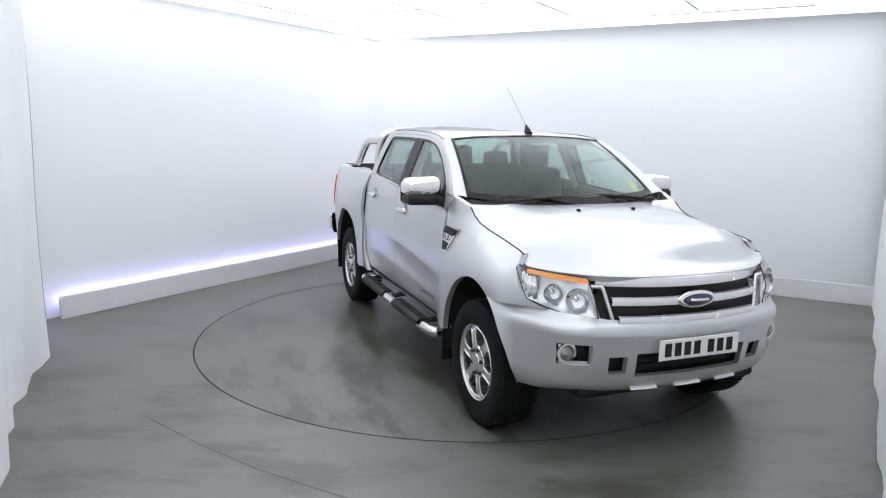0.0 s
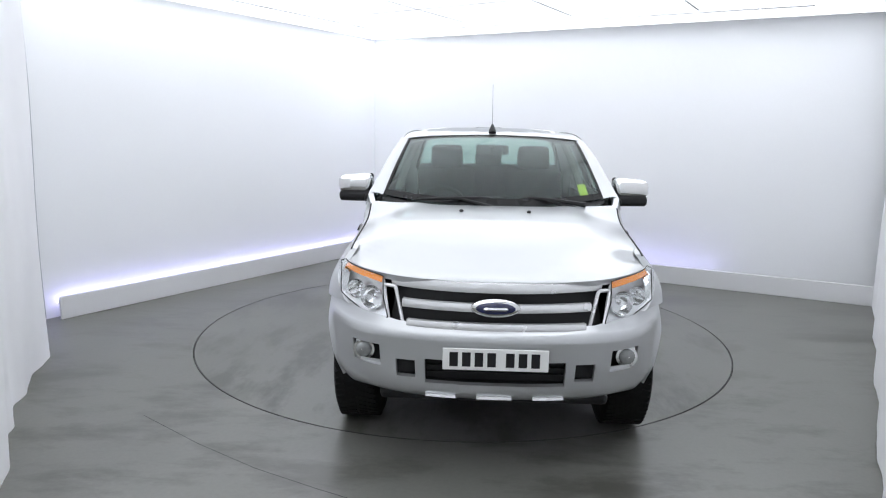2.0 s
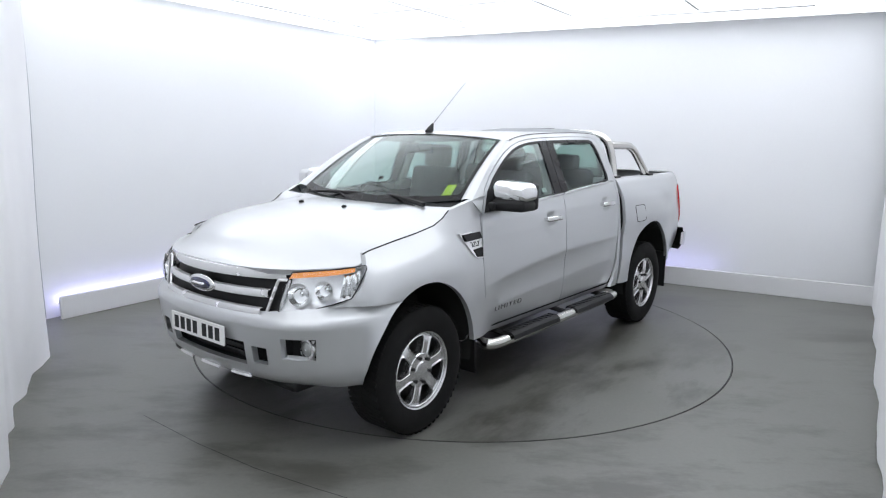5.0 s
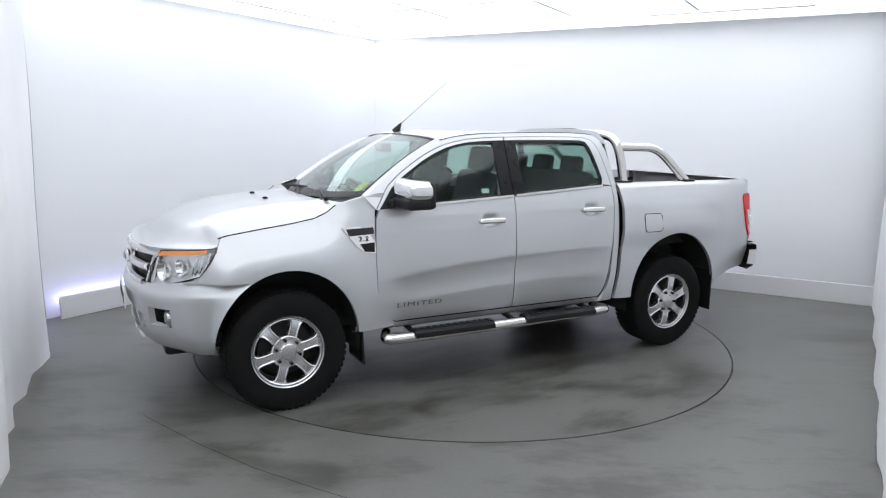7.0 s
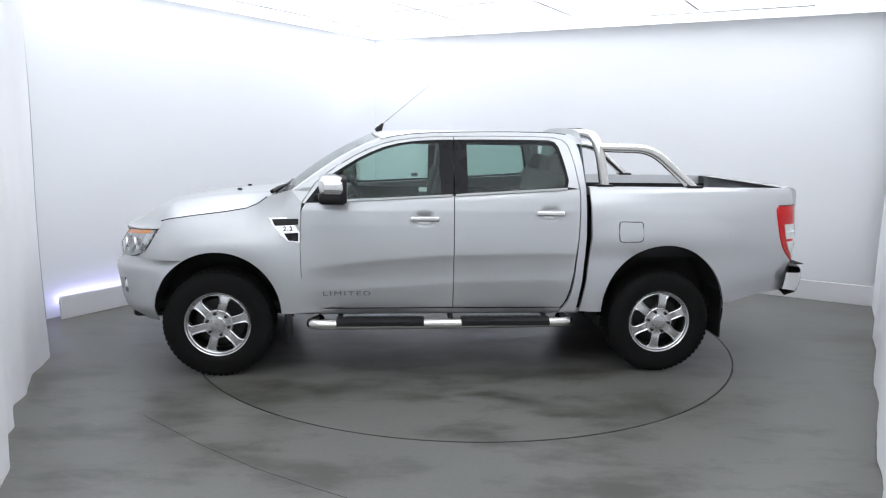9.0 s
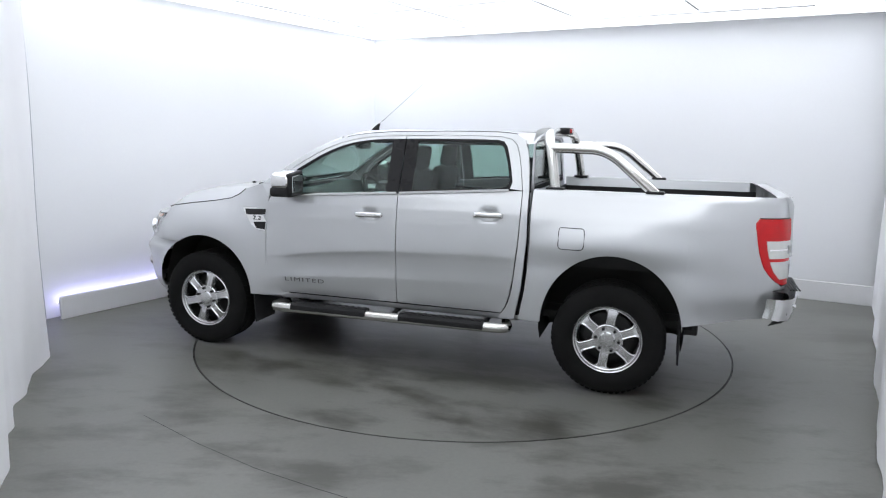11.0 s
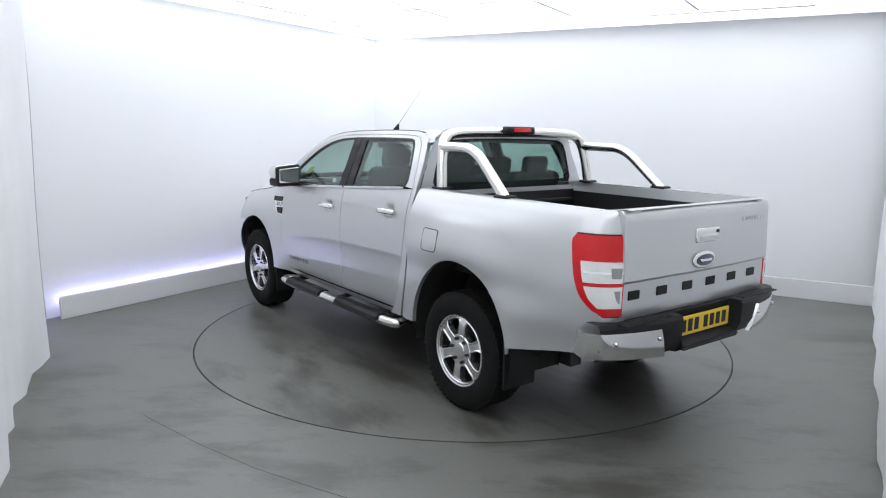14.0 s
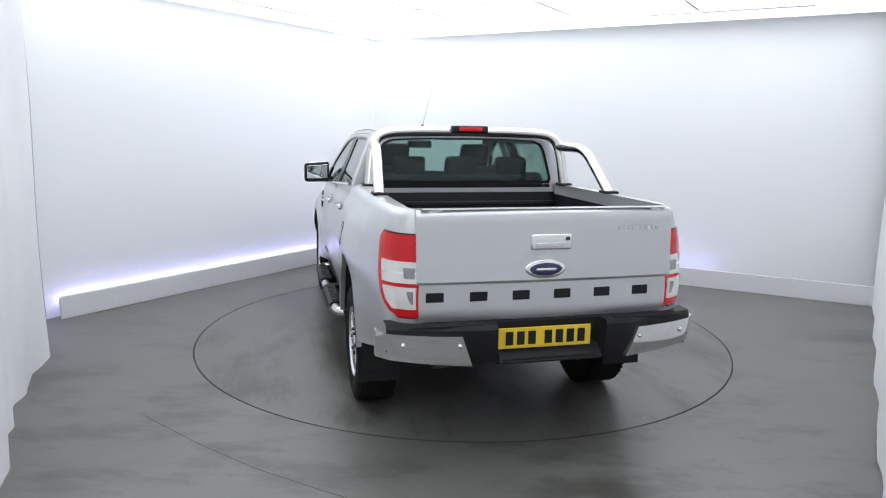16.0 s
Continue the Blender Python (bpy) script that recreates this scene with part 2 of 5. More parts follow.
def ceiling():
    bm = bmesh.new()
    lo = [bm.verts.new(p + Vector((0, 0, CEIL))) for p in (WC, WR, WN, WF)]
    hi = [bm.verts.new(p + Vector((0, 0, CEIL + 0.1))) for p in (WC, WR, WN, WF)]
    bm.faces.new(lo)
    bm.faces.new(hi)
    for i in range(4):
        bm.faces.new((lo[i], lo[(i + 1) % 4], hi[(i + 1) % 4], hi[i]))
    tagged(part("ceiling", bm, M_CEIL), "white studio ceiling", "ceiling", kind="structure")


ceiling()


PX, PY = 1.40, 1.30


def ceiling_light():
    thing = tagged(new("ceiling_light"), "large flat white ceiling light panel, lit", "ceiling light", "ceiling light panels")
    bm = bmesh.new()
    hx, hy, w = PX / 2 - 0.003, PY / 2 - 0.003, 0.012
    for x0, x1, y0, y1 in ((-hx, hx, hy - w, hy), (-hx, hx, -hy, w - hy), (-hx, w - hx, w - hy, hy - w), (hx - w, hx, w - hy, hy - w)):
        box(bm, x0, x1, y0, y1, -0.016, 0.0, 0.002, 1)
    part("frame", bm, M_CEIL, thing)
    part("diffuser", boxed(w - hx, hx - w, w - hy, hy - w, -0.013, -0.005), M_LIGHT, thing, "glowing white diffuser")
    return thing


LIGHT_AT = []
for i in range(6):
    for j in range(4):
        LIGHT_AT.append(E1 * (-5.12 + PX * i) + E2 * (-1.95 + PY * j))
ANGLE = math.degrees(math.atan2(E1.y, E1.x))
proto = ceiling_light()
proto.matrix_basis = pose(LIGHT_AT[0].x, LIGHT_AT[0].y, CEIL - 0.002, 0, 0, ANGLE)
for p in LIGHT_AT[1:]:
    copy_thing(proto, pose(p.x, p.y, CEIL - 0.002, 0, 0, ANGLE))


def wash_light():
    thing = tagged(new("wash_light"), "narrow bright ceiling light along the wall, lit", "ceiling light", "wall lights round the ceiling")
    bm = bmesh.new()
    for y0, y1 in ((-0.29, -0.28), (0.28, 0.29)):
        box(bm, -0.622, 0.622, y0, y1, -0.018, 0.0, 0.002, 1)
    part("frame", bm, M_CEIL, thing)
    part("tube_cover", boxed(-0.622, 0.622, -0.28, 0.28, -0.014, -0.005), M_WASH, thing, "glowing white cover")
    return thing


wash = wash_light()
WASH_AT = []
# last row, on the unseen front wall, is added to brighten the truck
for start, d, inward, n, off in ((WC, -DL, -NL, 7, 0.36), (WC, DR, -NR, 5, 0.36), (WR - DL * 0.9, -DL, -Vector((DL.y, -DL.x, 0)), 6, 0.72), (WN, (WF - WN).normalized(), DL, 6, 0.36)):
    for k in range(n):
        p = start + d * (0.70 + 1.25 * k) + inward * off
        WASH_AT.append(pose(p.x, p.y, CEIL - 0.020, 0, 0, math.degrees(math.atan2(d.y, d.x))))
wash.matrix_basis = WASH_AT[0]
for m in WASH_AT[1:]:
    copy_thing(wash, m)


def upstand(name, a, b, nrm, h, led):
    d = (b - a)
    ln = d.length
    ang = math.degrees(math.atan2(d.y, d.x))
    ob = part(name, boxed(0, ln, 0, 0.03, 0, h, 0.004, 1), M_UPST)
    ob.matrix_basis = pose(a.x, a.y, 0, 0, 0, ang)
    tagged(ob, "low white board upstand along the wall", "skirting", kind="structure")
    bm = boxed(0.0, led, 0.045, 0.06, h - 0.06, h - 0.03)
    s = part("led_strip", bm, M_LED)
    s.matrix_basis = pose(a.x, a.y, 0, 0, 0, ang)
    tagged(s, "violet-white light strip glowing behind the low upstand", "light strip", "light strips along the walls")
    br = part("backing", boxed(0.0, led, 0.03, 0.045, h - 0.065, h - 0.025), M_UPST, s)


upstand("baseboard_left", L0, C0, NL, 0.21, (C0 - L0).length - 0.05)
upstand("baseboard_back", C0 + DR * 0.03, R0, NR, 0.21, 4.6)


def curtain(path, amount, flat, label):
    """White drape: gathered folds from the ceiling to a hemmed foot on the floor, and a grey strip that paints shade at
    its edge.
    """
    pts = bend([Vector(p) for p in path], 5, 0.4)
    dist = [0.0]
    for a, b in zip(pts, pts[1:]):
        dist.append(dist[-1] + (b - a).length)

    def at(s):
        return Vector((ip(s, list(zip(dist, [p.x for p in pts]))), ip(s, list(zip(dist, [p.y for p in pts]))), 0))
    total = dist[-1]
    bm = bmesh.new()

    def f(s, z):
        p, q = at(max(0, s - 0.03)), at(min(total, s + 0.03))
        d = (q - p).normalized()
        n = Vector((d.y, -d.x, 0))
        w = math.sin(s * 9 + 0.8 * math.sin(s * 3.1)) * 0.75 + 0.25 * math.sin(s * 23 + 2 + 0.3 * z)
        amp = amount * (1 + 0.4 * math.sin(s * 3)) * min(1.0, max(0.12, (s - flat) / 0.5))
        o = at(s) + n * (0.005 + w * amp * (1 - 0.25 * z / CEIL) + 0.012 * math.sin(z * 2.2 + s * 5))
        return (o.x, o.y, z)
    zs = [0.012] + lin(0.08, CEIL - 0.01, 22)
    grid(bm, lambda s, z: f(s, z) if z > 0.05 else f(s, 0.014 + 0.006 * math.sin(s * 5)), lin(0, total, 260), zs)
    ob = part("curtain", bm, M_CURT, sharp=80)
    tagged(ob, label, "curtain", "drapes beside the turntable")
    tr = bmesh.new()
    tube(tr, [at(s) + Vector((0, 0, CEIL - 0.02)) for s in lin(0, total, 40)], 0.012, 6)
    part("curtain_rail", tr, M_UPST, ob)
    # grey strip colours in the shadowed gap beside the curtain's edge
    strip_bm = bmesh.new()
    tube(strip_bm, [Vector(f(0.012, z)) + Vector((0.01, -0.012, 0)) for z in lin(0.02, CEIL - 0.05, 24)], 0.012, 8)
    part("shade_strip", strip_bm, M_EDGE_SHADE, ob, "grey strip painting in the shade at the curtain's edge")
    return ob


curtain([(-3.80, 0.0, 0), (-3.45, -0.62, 0), (-3.15, -1.02, 0), (-3.06, -1.22, 0), (-2.93, -1.62, 0), (-2.74, -2.10, 0), (-2.50, -2.45, 0), (-2.30, -2.72, 0), (-2.22, -3.1, 0), (-2.3, -3.6, 0)], 0.022, 0.5, "white fabric curtain hanging in loose folds to the floor")
curtain([(4.46, 1.40, 0), (4.36, 1.222, 0), (3.681, 0.026, 0), (2.90, -1.352, 0), (2.40, -2.235, 0), (2.11, -2.743, 0), (1.75, -3.4, 0)], 0.006, 0.9, "white fabric curtain stretched almost flat to the floor")


def floor_crack():
    """Hairline joint in the floor paint beside the turntable."""
    bm = bmesh.new()
    line = [Vector(p) for p in ((-1.95, -2.02, 0.001), (-1.47, -2.38, 0.001), (-1.07, -2.64, 0.001), (-0.70, -2.83, 0.001), (-0.30, -3.02, 0.001))]
    rows = [[bm.verts.new(p + Vector((0, w, 0))) for w in (-0.003, 0.003)] for p in line]
    for a, b in zip(rows, rows[1:]):
        bm.faces.new((a[0], b[0], b[1], a[1]))
    tagged(part("floor_joint", bm, M_IRON), "fine dark joint line in the floor paint", "floor joint", kind="structure")


floor_crack()


def turntable():
    bm = bmesh.new()
    n = 144
    top = [bm.verts.new((RING * math.cos(2 * math.pi * k / n), RING * math.sin(2 * math.pi * k / n), 0)) for k in range(n)]
    low = [bm.verts.new(v.co - Vector((0, 0, 0.03))) for v in top]
    bm.faces.new(top)
    for k in range(n):
        j = (k + 1) % n
        bm.faces.new((top[k], low[k], low[j], top[j]))
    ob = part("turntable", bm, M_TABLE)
    er = bmesh.new()
    rows = [[er.verts.new((r * math.cos(2 * math.pi * k / n), r * math.sin(2 * math.pi * k / n), z)) for k in range(n)] for r, z in ((RING - 0.006, 0.0006), (RING - 0.001, 0.0010), (RING + 0.001, -0.004))]
    for a, b in zip(rows, rows[1:]):
        for k in range(n):
            er.faces.new((a[k], a[(k + 1) % n], b[(k + 1) % n], b[k]))
    part("edge_ring", er, M_IRON, ob, "worn dark steel edge ring")
    return tagged(ob, "round grey vehicle turntable set flush in the floor", "turntable")


table = turntable()

# ---- pickup truck: x forward, y to its left, on its own origin between the axles ----
truck = tagged(new("pickup_truck"), "silver double-cab pickup truck with chrome trim standing on the turntable", "pickup truck")
WX, WR_ = 1.61, 0.385
BASE = [(0.40, 0.838), (0.47, 0.860), (0.55, 0.8795), (0.60, 0.8875), (0.64, 0.8925), (0.655, 0.8935), (0.68, 0.8925), (0.72, 0.8913), (0.76, 0.8922), (0.80, 0.8950), (0.835, 0.8990), (0.86, 0.9045), (0.87, 0.9062), (0.88, 0.9066), (0.90, 0.906), (0.98, 0.902), (1.10, 0.8935), (1.20, 0.882), (1.28, 0.863), (1.34, 0.841), (1.38, 0.825)]
PLAIN = [(0.40, 0.838), (0.47, 0.860), (0.55, 0.8785), (0.64, 0.892), (0.70, 0.898), (0.78, 0.903), (0.86, 0.906), (0.92, 0.906), (0.98, 0.903), (1.10, 0.8935), (1.20, 0.882), (1.28, 0.863), (1.34, 0.841), (1.38, 0.825)]


def smooth(t):
    t = max(0.0, min(1.0, t))
    return t * t * (3 - 2 * t)


def crease(x):
    """Height of the pressed line along the doors."""
    return ip(x, [(-1.0, 0.90), (-0.5, 0.895), (0.0, 0.882), (0.4, 0.853), (0.7, 0.82), (0.85, 0.80), (1.2, 0.79)])


def sill_line(x):
    """Height of the lower pressed line, above which the doors are dished."""
    return ip(x, [(-1.0, 0.70), (-0.67, 0.695), (-0.05, 0.675), (0.75, 0.632), (1.0, 0.62)])


def warp(x, z0, back=False):
    """Heights of the even door profile at x; back goes the other way."""
    even, bent = [0.40, 0.50, 0.65, 0.87, 1.10, 1.50], [0.40, 0.50, sill_line(x), crease(x), 1.10, 1.50]
    return float(np.interp(z0, bent, even) if back else np.interp(z0, even, bent))


def flat_y(x, z):
    """Flank of the doors, plainer towards the wings and the bed."""
    k = max(smooth((x - 0.70) / 0.30), 0.35 * smooth((0.0 - x) / 0.3), smooth((-0.75 - x) / 0.35))
    zm = warp(x, z, True)
    y = ip(zm, BASE) * (1 - k) + ip(zm, PLAIN) * k
    y += ip(x, [(1.7, 0), (1.9, -0.012), (2.0, -0.03), (2.05, -0.048), (2.10, -0.072), (2.15, -0.092), (2.25, -0.16), (2.34, -0.22)])
    y += ip(x, [(-2.5, -0.035), (-2.2, 0.0)])
    return y


def side_y(x, z):
    """Flank with the wheel-arch flares."""
    y = flat_y(x, z)
    for cx, zc, top in ((WX, 0.45, 0.035), (-WX, 0.47, 0.040)):
        r = math.hypot(x - cx, (z - zc))
        t = (1 - smooth((r - 0.49) / 0.34)) * (1 - smooth((x - 1.95) / 0.2))
        full = 0.938 if cx > 0 else 0.942
        if abs(x - cx) < 0.9:
            y = y + (max(full, y) - y) * t * smooth((1.36 - z) / 0.25)
    if x < -1.0:
        y -= 0.026 * smooth((0.77 - z) / 0.20) * smooth((-1.98 - x) / 0.25)
        y += 0.03 * smooth((z - 0.85) / 0.2) * smooth((1.36 - z) / 0.18) * (1 - smooth((-2.0 - x) / 0.5))
    return y


def top_y(z):
    """Flank of the cab above the waist."""
    return 0.850 - 0.40 * (z - 1.32) - 0.06 * max(0, z - 1.6)


SEAM = [(0.98, 1.36), (1.10, 1.335), (1.26, 1.285), (1.32, 1.24), (1.40, 1.205), (1.55, 1.178), (1.75, 1.152), (1.94, 1.124), (1.992, 1.110), (2.055, 1.058)]
XF = [(0.48, 0.84), (0.50, 0.88), (0.54, 0.945), (0.60, 0.985), (0.73, 1.012), (0.98, 1.02), (1.23, 1.012), (1.30, 0.985), (1.36, 0.93)]
XR = [(0.48, -0.84), (0.50, -0.865), (0.54, -0.895), (0.60, -0.92), (0.69, -0.94), (0.98, -0.968), (1.20, -0.978), (1.36, -0.978)]
BELT = [(-1.1, 1.365), (-0.86, 1.355), (-0.06, 1.305), (0.71, 1.262), (1.0, 1.25)]


def arch(x, cx):
    if cx > 0:
        q = 1 - ((x - 1.60) / 0.445) ** 2
        return 0.45 + 0.46 * math.sqrt(q) if q > 0 else -1
    q = 1 - ((x + 1.615) / 0.465) ** 2
    return 0.47 + 0.50 * math.sqrt(q) if q > 0 else -1


SIDES = (1, -1)


def fender(s):
    bm = bmesh.new()

    def f(x, v):
        lo = max(0.47, arch(x, 1)) if x < 1.845 else max(0.852, arch(x, 1))
        hi = ip(x, SEAM) if x < 1.985 else ip(x, [(1.985, 1.10), (2.0, 1.06), (2.03, 1.0), (2.06, 0.95), (2.104, 0.897), (2.155, 0.866), (2.20, 0.854)])
        z = lo + (max(hi, lo + 0.001) - lo) * v
        xx = max(x, ip(z, XF) + 0.006) if x < 1.1 else x
        y = side_y(xx, z)
        zh = ip(min(xx, 1.99), SEAM)
        w = max(0.0, min(1.0, (z - 0.88) / (zh - 0.88)))
        y -= (y - ip(xx, [(0.98, 0.845), (1.10, 0.842), (1.26, 0.80)])) * w ** 2.4
        return (xx, s * y, z)
    xs = [0.83, 0.86, 0.89, 0.925, 0.95, 0.98, 1.0, 1.02, 1.04, 1.07, 1.10, 1.13, 1.15, 1.1551] + [1.60 - 0.4449 * math.cos(a) for a in lin(0.08, 2.16, 44)] + lin(1.85, 2.2, 14)
    grid(bm, f, sorted(xs), lin(0, 1, 22))
    bmesh.ops.remove_doubles(bm, verts=bm.verts, dist=0.0002)
    rim(bm, (0, -s * 0.035, 0))
    return part("front_wing", bm, M_PAINT, truck)


def door(s, rear):
    bm = bmesh.new()
    edge = -0.065

    def f(u, z0):
        a = ip(z0, XF) if not rear else edge - 0.003
        b = edge + 0.003 if not rear else ip(z0, XR)
        x = a + (b - a) * u
        zb = ip(x, BELT)
        z = warp(x, z0) if z0 < 1.10 else 1.10 + (z0 - 1.10) * (zb - 1.10) / 0.20
        dish = 0.022 * math.exp(-((x - hx) / 0.058) ** 4 - ((z - hz) / 0.040) ** 4)
        return (x, s * (side_y(x, z) - dish), z)
    hx, hz = (-0.757, 1.19) if rear else (0.147, 1.147)
    us = sorted(set(lin(0, 1, 24) + [(1.02 - hx - d) / 1.085 if not rear else (-0.068 - hx - d) / 0.91 for d in lin(-0.085, 0.085, 16)]))
    zs = [0.495, 0.51, 0.53, 0.55, 0.57, 0.60, 0.625, 0.64, 0.648, 0.655, 0.665, 0.68, 0.70, 0.72, 0.74, 0.76, 0.78, 0.80, 0.82, 0.835, 0.85, 0.86, 0.87, 0.88, 0.90, 0.94, 0.98, 1.03] + lin(1.06, 1.24, 18) + [1.26, 1.28, 1.30]
    grid(bm, f, us, zs)
    rim(bm, (0, -s * 0.03, 0))
    d = part("rear_door" if rear else "front_door", bm, M_PAINT, truck)
    y = side_y(hx, hz)
    h = boxed(hx - 0.105, hx + 0.105, s * (y + 0.012), s * (y + 0.040), hz - 0.020, hz + 0.020, 0.013, 3)
    for e in (-0.095, 0.095):
        box(h, hx + e - 0.012, hx + e + 0.012, s * (y - 0.01), s * (y + 0.02), hz - 0.013, hz + 0.013)
    part("handle", h, M_CHROME, d, "chrome pull handle")
    # bright waist strip
    w = bmesh.new()
    xs = lin(-0.075, -0.885, 12) if rear else lin(0.83, -0.055, 12)
    grid(w, lambda x, k: (x, s * (top_y(ip(x, BELT)) + (0.012, 0.012, 0.0)[k]), ip(x, BELT) + (0.001, 0.017, 0.019)[k]), xs, [0, 1, 2])
    part("waist_strip", w, M_CHROME, d, "bright metal waist strip")
    return d


# outline of the cab side, from the front of the waist over the roof to the rear
RAIL = [(1.08, 1.335), (0.95, 1.425), (0.86, 1.49), (0.77, 1.55), (0.66, 1.612), (0.56, 1.66), (0.46, 1.695), (0.36, 1.718), (0.24, 1.735), (0.11, 1.745), (-0.08, 1.752), (-0.28, 1.757), (-0.47, 1.76), (-0.66, 1.76), (-0.81, 1.757), (-0.90, 1.745), (-0.96, 1.71), (-0.99, 1.63), (-1.01, 1.52), (-1.02, 1.42), (-1.025, 1.365)]
SHUT = [(1.008, 1.252), (0.910, 1.395), (0.825, 1.465), (0.738, 1.522), (0.637, 1.582), (0.542, 1.628), (0.447, 1.664), (0.35, 1.689), (0.235, 1.707), (0.11, 1.717), (-0.08, 1.724), (-0.28, 1.728), (-0.47, 1.73), (-0.66, 1.73), (-0.79, 1.726), (-0.865, 1.71), (-0.905, 1.67), (-0.93, 1.60), (-0.952, 1.51), (-0.968, 1.42), (-0.978, 1.365)]
LITE = [(0.988, 1.252), (0.882, 1.388), (0.797, 1.455), (0.712, 1.509), (0.617, 1.566), (0.524, 1.611), (0.434, 1.646), (0.343, 1.670), (0.232, 1.688), (0.11, 1.697), (-0.08, 1.703), (-0.28, 1.706), (-0.47, 1.708), (-0.66, 1.708), (-0.765, 1.706), (-0.81, 1.696), (-0.838, 1.66), (-0.862, 1.59), (-0.886, 1.50), (-0.903, 1.42), (-0.890, 1.374)]


def side_pt(p, s, out=0.0):
    return (p[0], s * (top_y(p[1]) + out), p[1])


def strip(bm, a, b, s, out=0.0, n=3):
    """A ribbon on the cab's flank between two lines with matching points."""
    grid(bm, lambda i, v: side_pt((a[i][0] + (b[i][0] - a[i][0]) * v, a[i][1] + (b[i][1] - a[i][1]) * v), s, out), range(len(a)), lin(0, 1, n))


def cab_side(s, doors):
    rail = bmesh.new()
    strip(rail, [(p[0] + 0.004 * (1 if i < 6 else -1 if i > 15 else 0), p[1] + 0.004) for i, p in enumerate(SHUT)], RAIL, s)
    rim(rail, (0, -s * 0.03, 0))
    part("roof_rail", rail, M_PAINT, truck)
    cp = bmesh.new()
    grid(cp, lambda z, v: ((ip(z, XR) - 0.006) * (1 - v) + v * ip(z, [(0.47, -0.965), (0.69, -1.005), (1.02, -1.03), (1.37, -1.025)]), s * (side_y(-1.0, z) - 0.004 * v), z), lin(0.47, 1.372, 24), lin(0, 1, 4))
    rim(cp, (0, -s * 0.03, 0))
    part("rear_pillar", cp, M_PAINT, truck)
    split = -0.065
    for k, d in enumerate(doors):
        idx = [i for i, p in enumerate(SHUT) if (p[0] > split if k == 0 else p[0] < split)]
        a, b = [SHUT[i] for i in idx], [LITE[i] for i in idx]
        if k == 0:
            a, b = a + [(split + 0.003, 1.7235)], b + [(split + 0.003, 1.7025)]
        else:
            a, b = [(split - 0.003, 1.7235)] + a, [(split - 0.003, 1.7025)] + b
        fr = bmesh.new()
        strip(fr, a, b, s)
        rim(fr, (0, -s * 0.025, 0))
        part("window_frame", fr, M_PAINT, d)
        # black surround and pillar cover
        g = [(LITE[i][0], LITE[i][1]) for i in idx]
        if k == 0:
            loop = g + [(split + 0.004, 1.7025), (split + 0.004, 1.308)] + [(x, ip(x, BELT) + 0.004) for x in lin(0.1, 0.96, 8)]
            inn = [(0.835, 1.278), (0.825, 1.398), (0.758, 1.455), (0.683, 1.503), (0.600, 1.552), (0.512, 1.594), (0.425, 1.629), (0.338, 1.653), (0.23, 1.671), (0.125, 1.680), (0.04, 1.684), (0.035, 1.318)] + [(x, ip(x, BELT) + 0.022) for x in lin(0.12, 0.81, 8)]
        else:
            loop = [(split - 0.004, 1.7025)] + g + [(x, ip(x, BELT) + 0.004) for x in lin(-0.80, -0.069, 8)]
            inn = [(-0.16, 1.684), (-0.19, 1.686), (-0.30, 1.687), (-0.47, 1.688), (-0.64, 1.688), (-0.745, 1.686), (-0.79, 1.676), (-0.815, 1.648), (-0.842, 1.58), (-0.865, 1.495), (-0.880, 1.425), (-0.862, 1.385)] + [(x, ip(x, BELT) + 0.022) for x in lin(-0.78, -0.165, 8)]
        n = min(len(loop), len(inn))
        loop, inn = loop[:n], inn[:n]
        su = bmesh.new()
        strip(su, loop + loop[:1], inn + inn[:1], s, -0.003)
        rim(su, (0, -s * 0.02, 0))
        part("window_surround", su, M_GLOSSB, d, "gloss black window surround")
        gb = bmesh.new()
        vs = [gb.verts.new(side_pt(p, s, -0.009)) for p in inn]
        gb.faces.new(vs)
        ex = bmesh.ops.extrude_face_region(gb, geom=gb.faces[:])
        bmesh.ops.translate(gb, vec=(0, -s * 0.004, 0), verts=[v for v in ex["geom"] if isinstance(v, bmesh.types.BMVert)])
        gl = part("window", gb, M_PRIV if k else M_GLASS, d, "tinted glass")
        gl.visible_shadow = False
        if k == 0:
            st = bmesh.new()
            grid(st, lambda x, z: side_pt((x, z), s, -0.016), [0.13, 0.19], [1.335, 1.365])
            part("sticker", st, M_PAPER if s > 0 else M_BLACK, gl, "small printed sticker")


for s in SIDES:
    fender(s)
    ds = [door(s, False), door(s, True)]
    cab_side(s, ds)


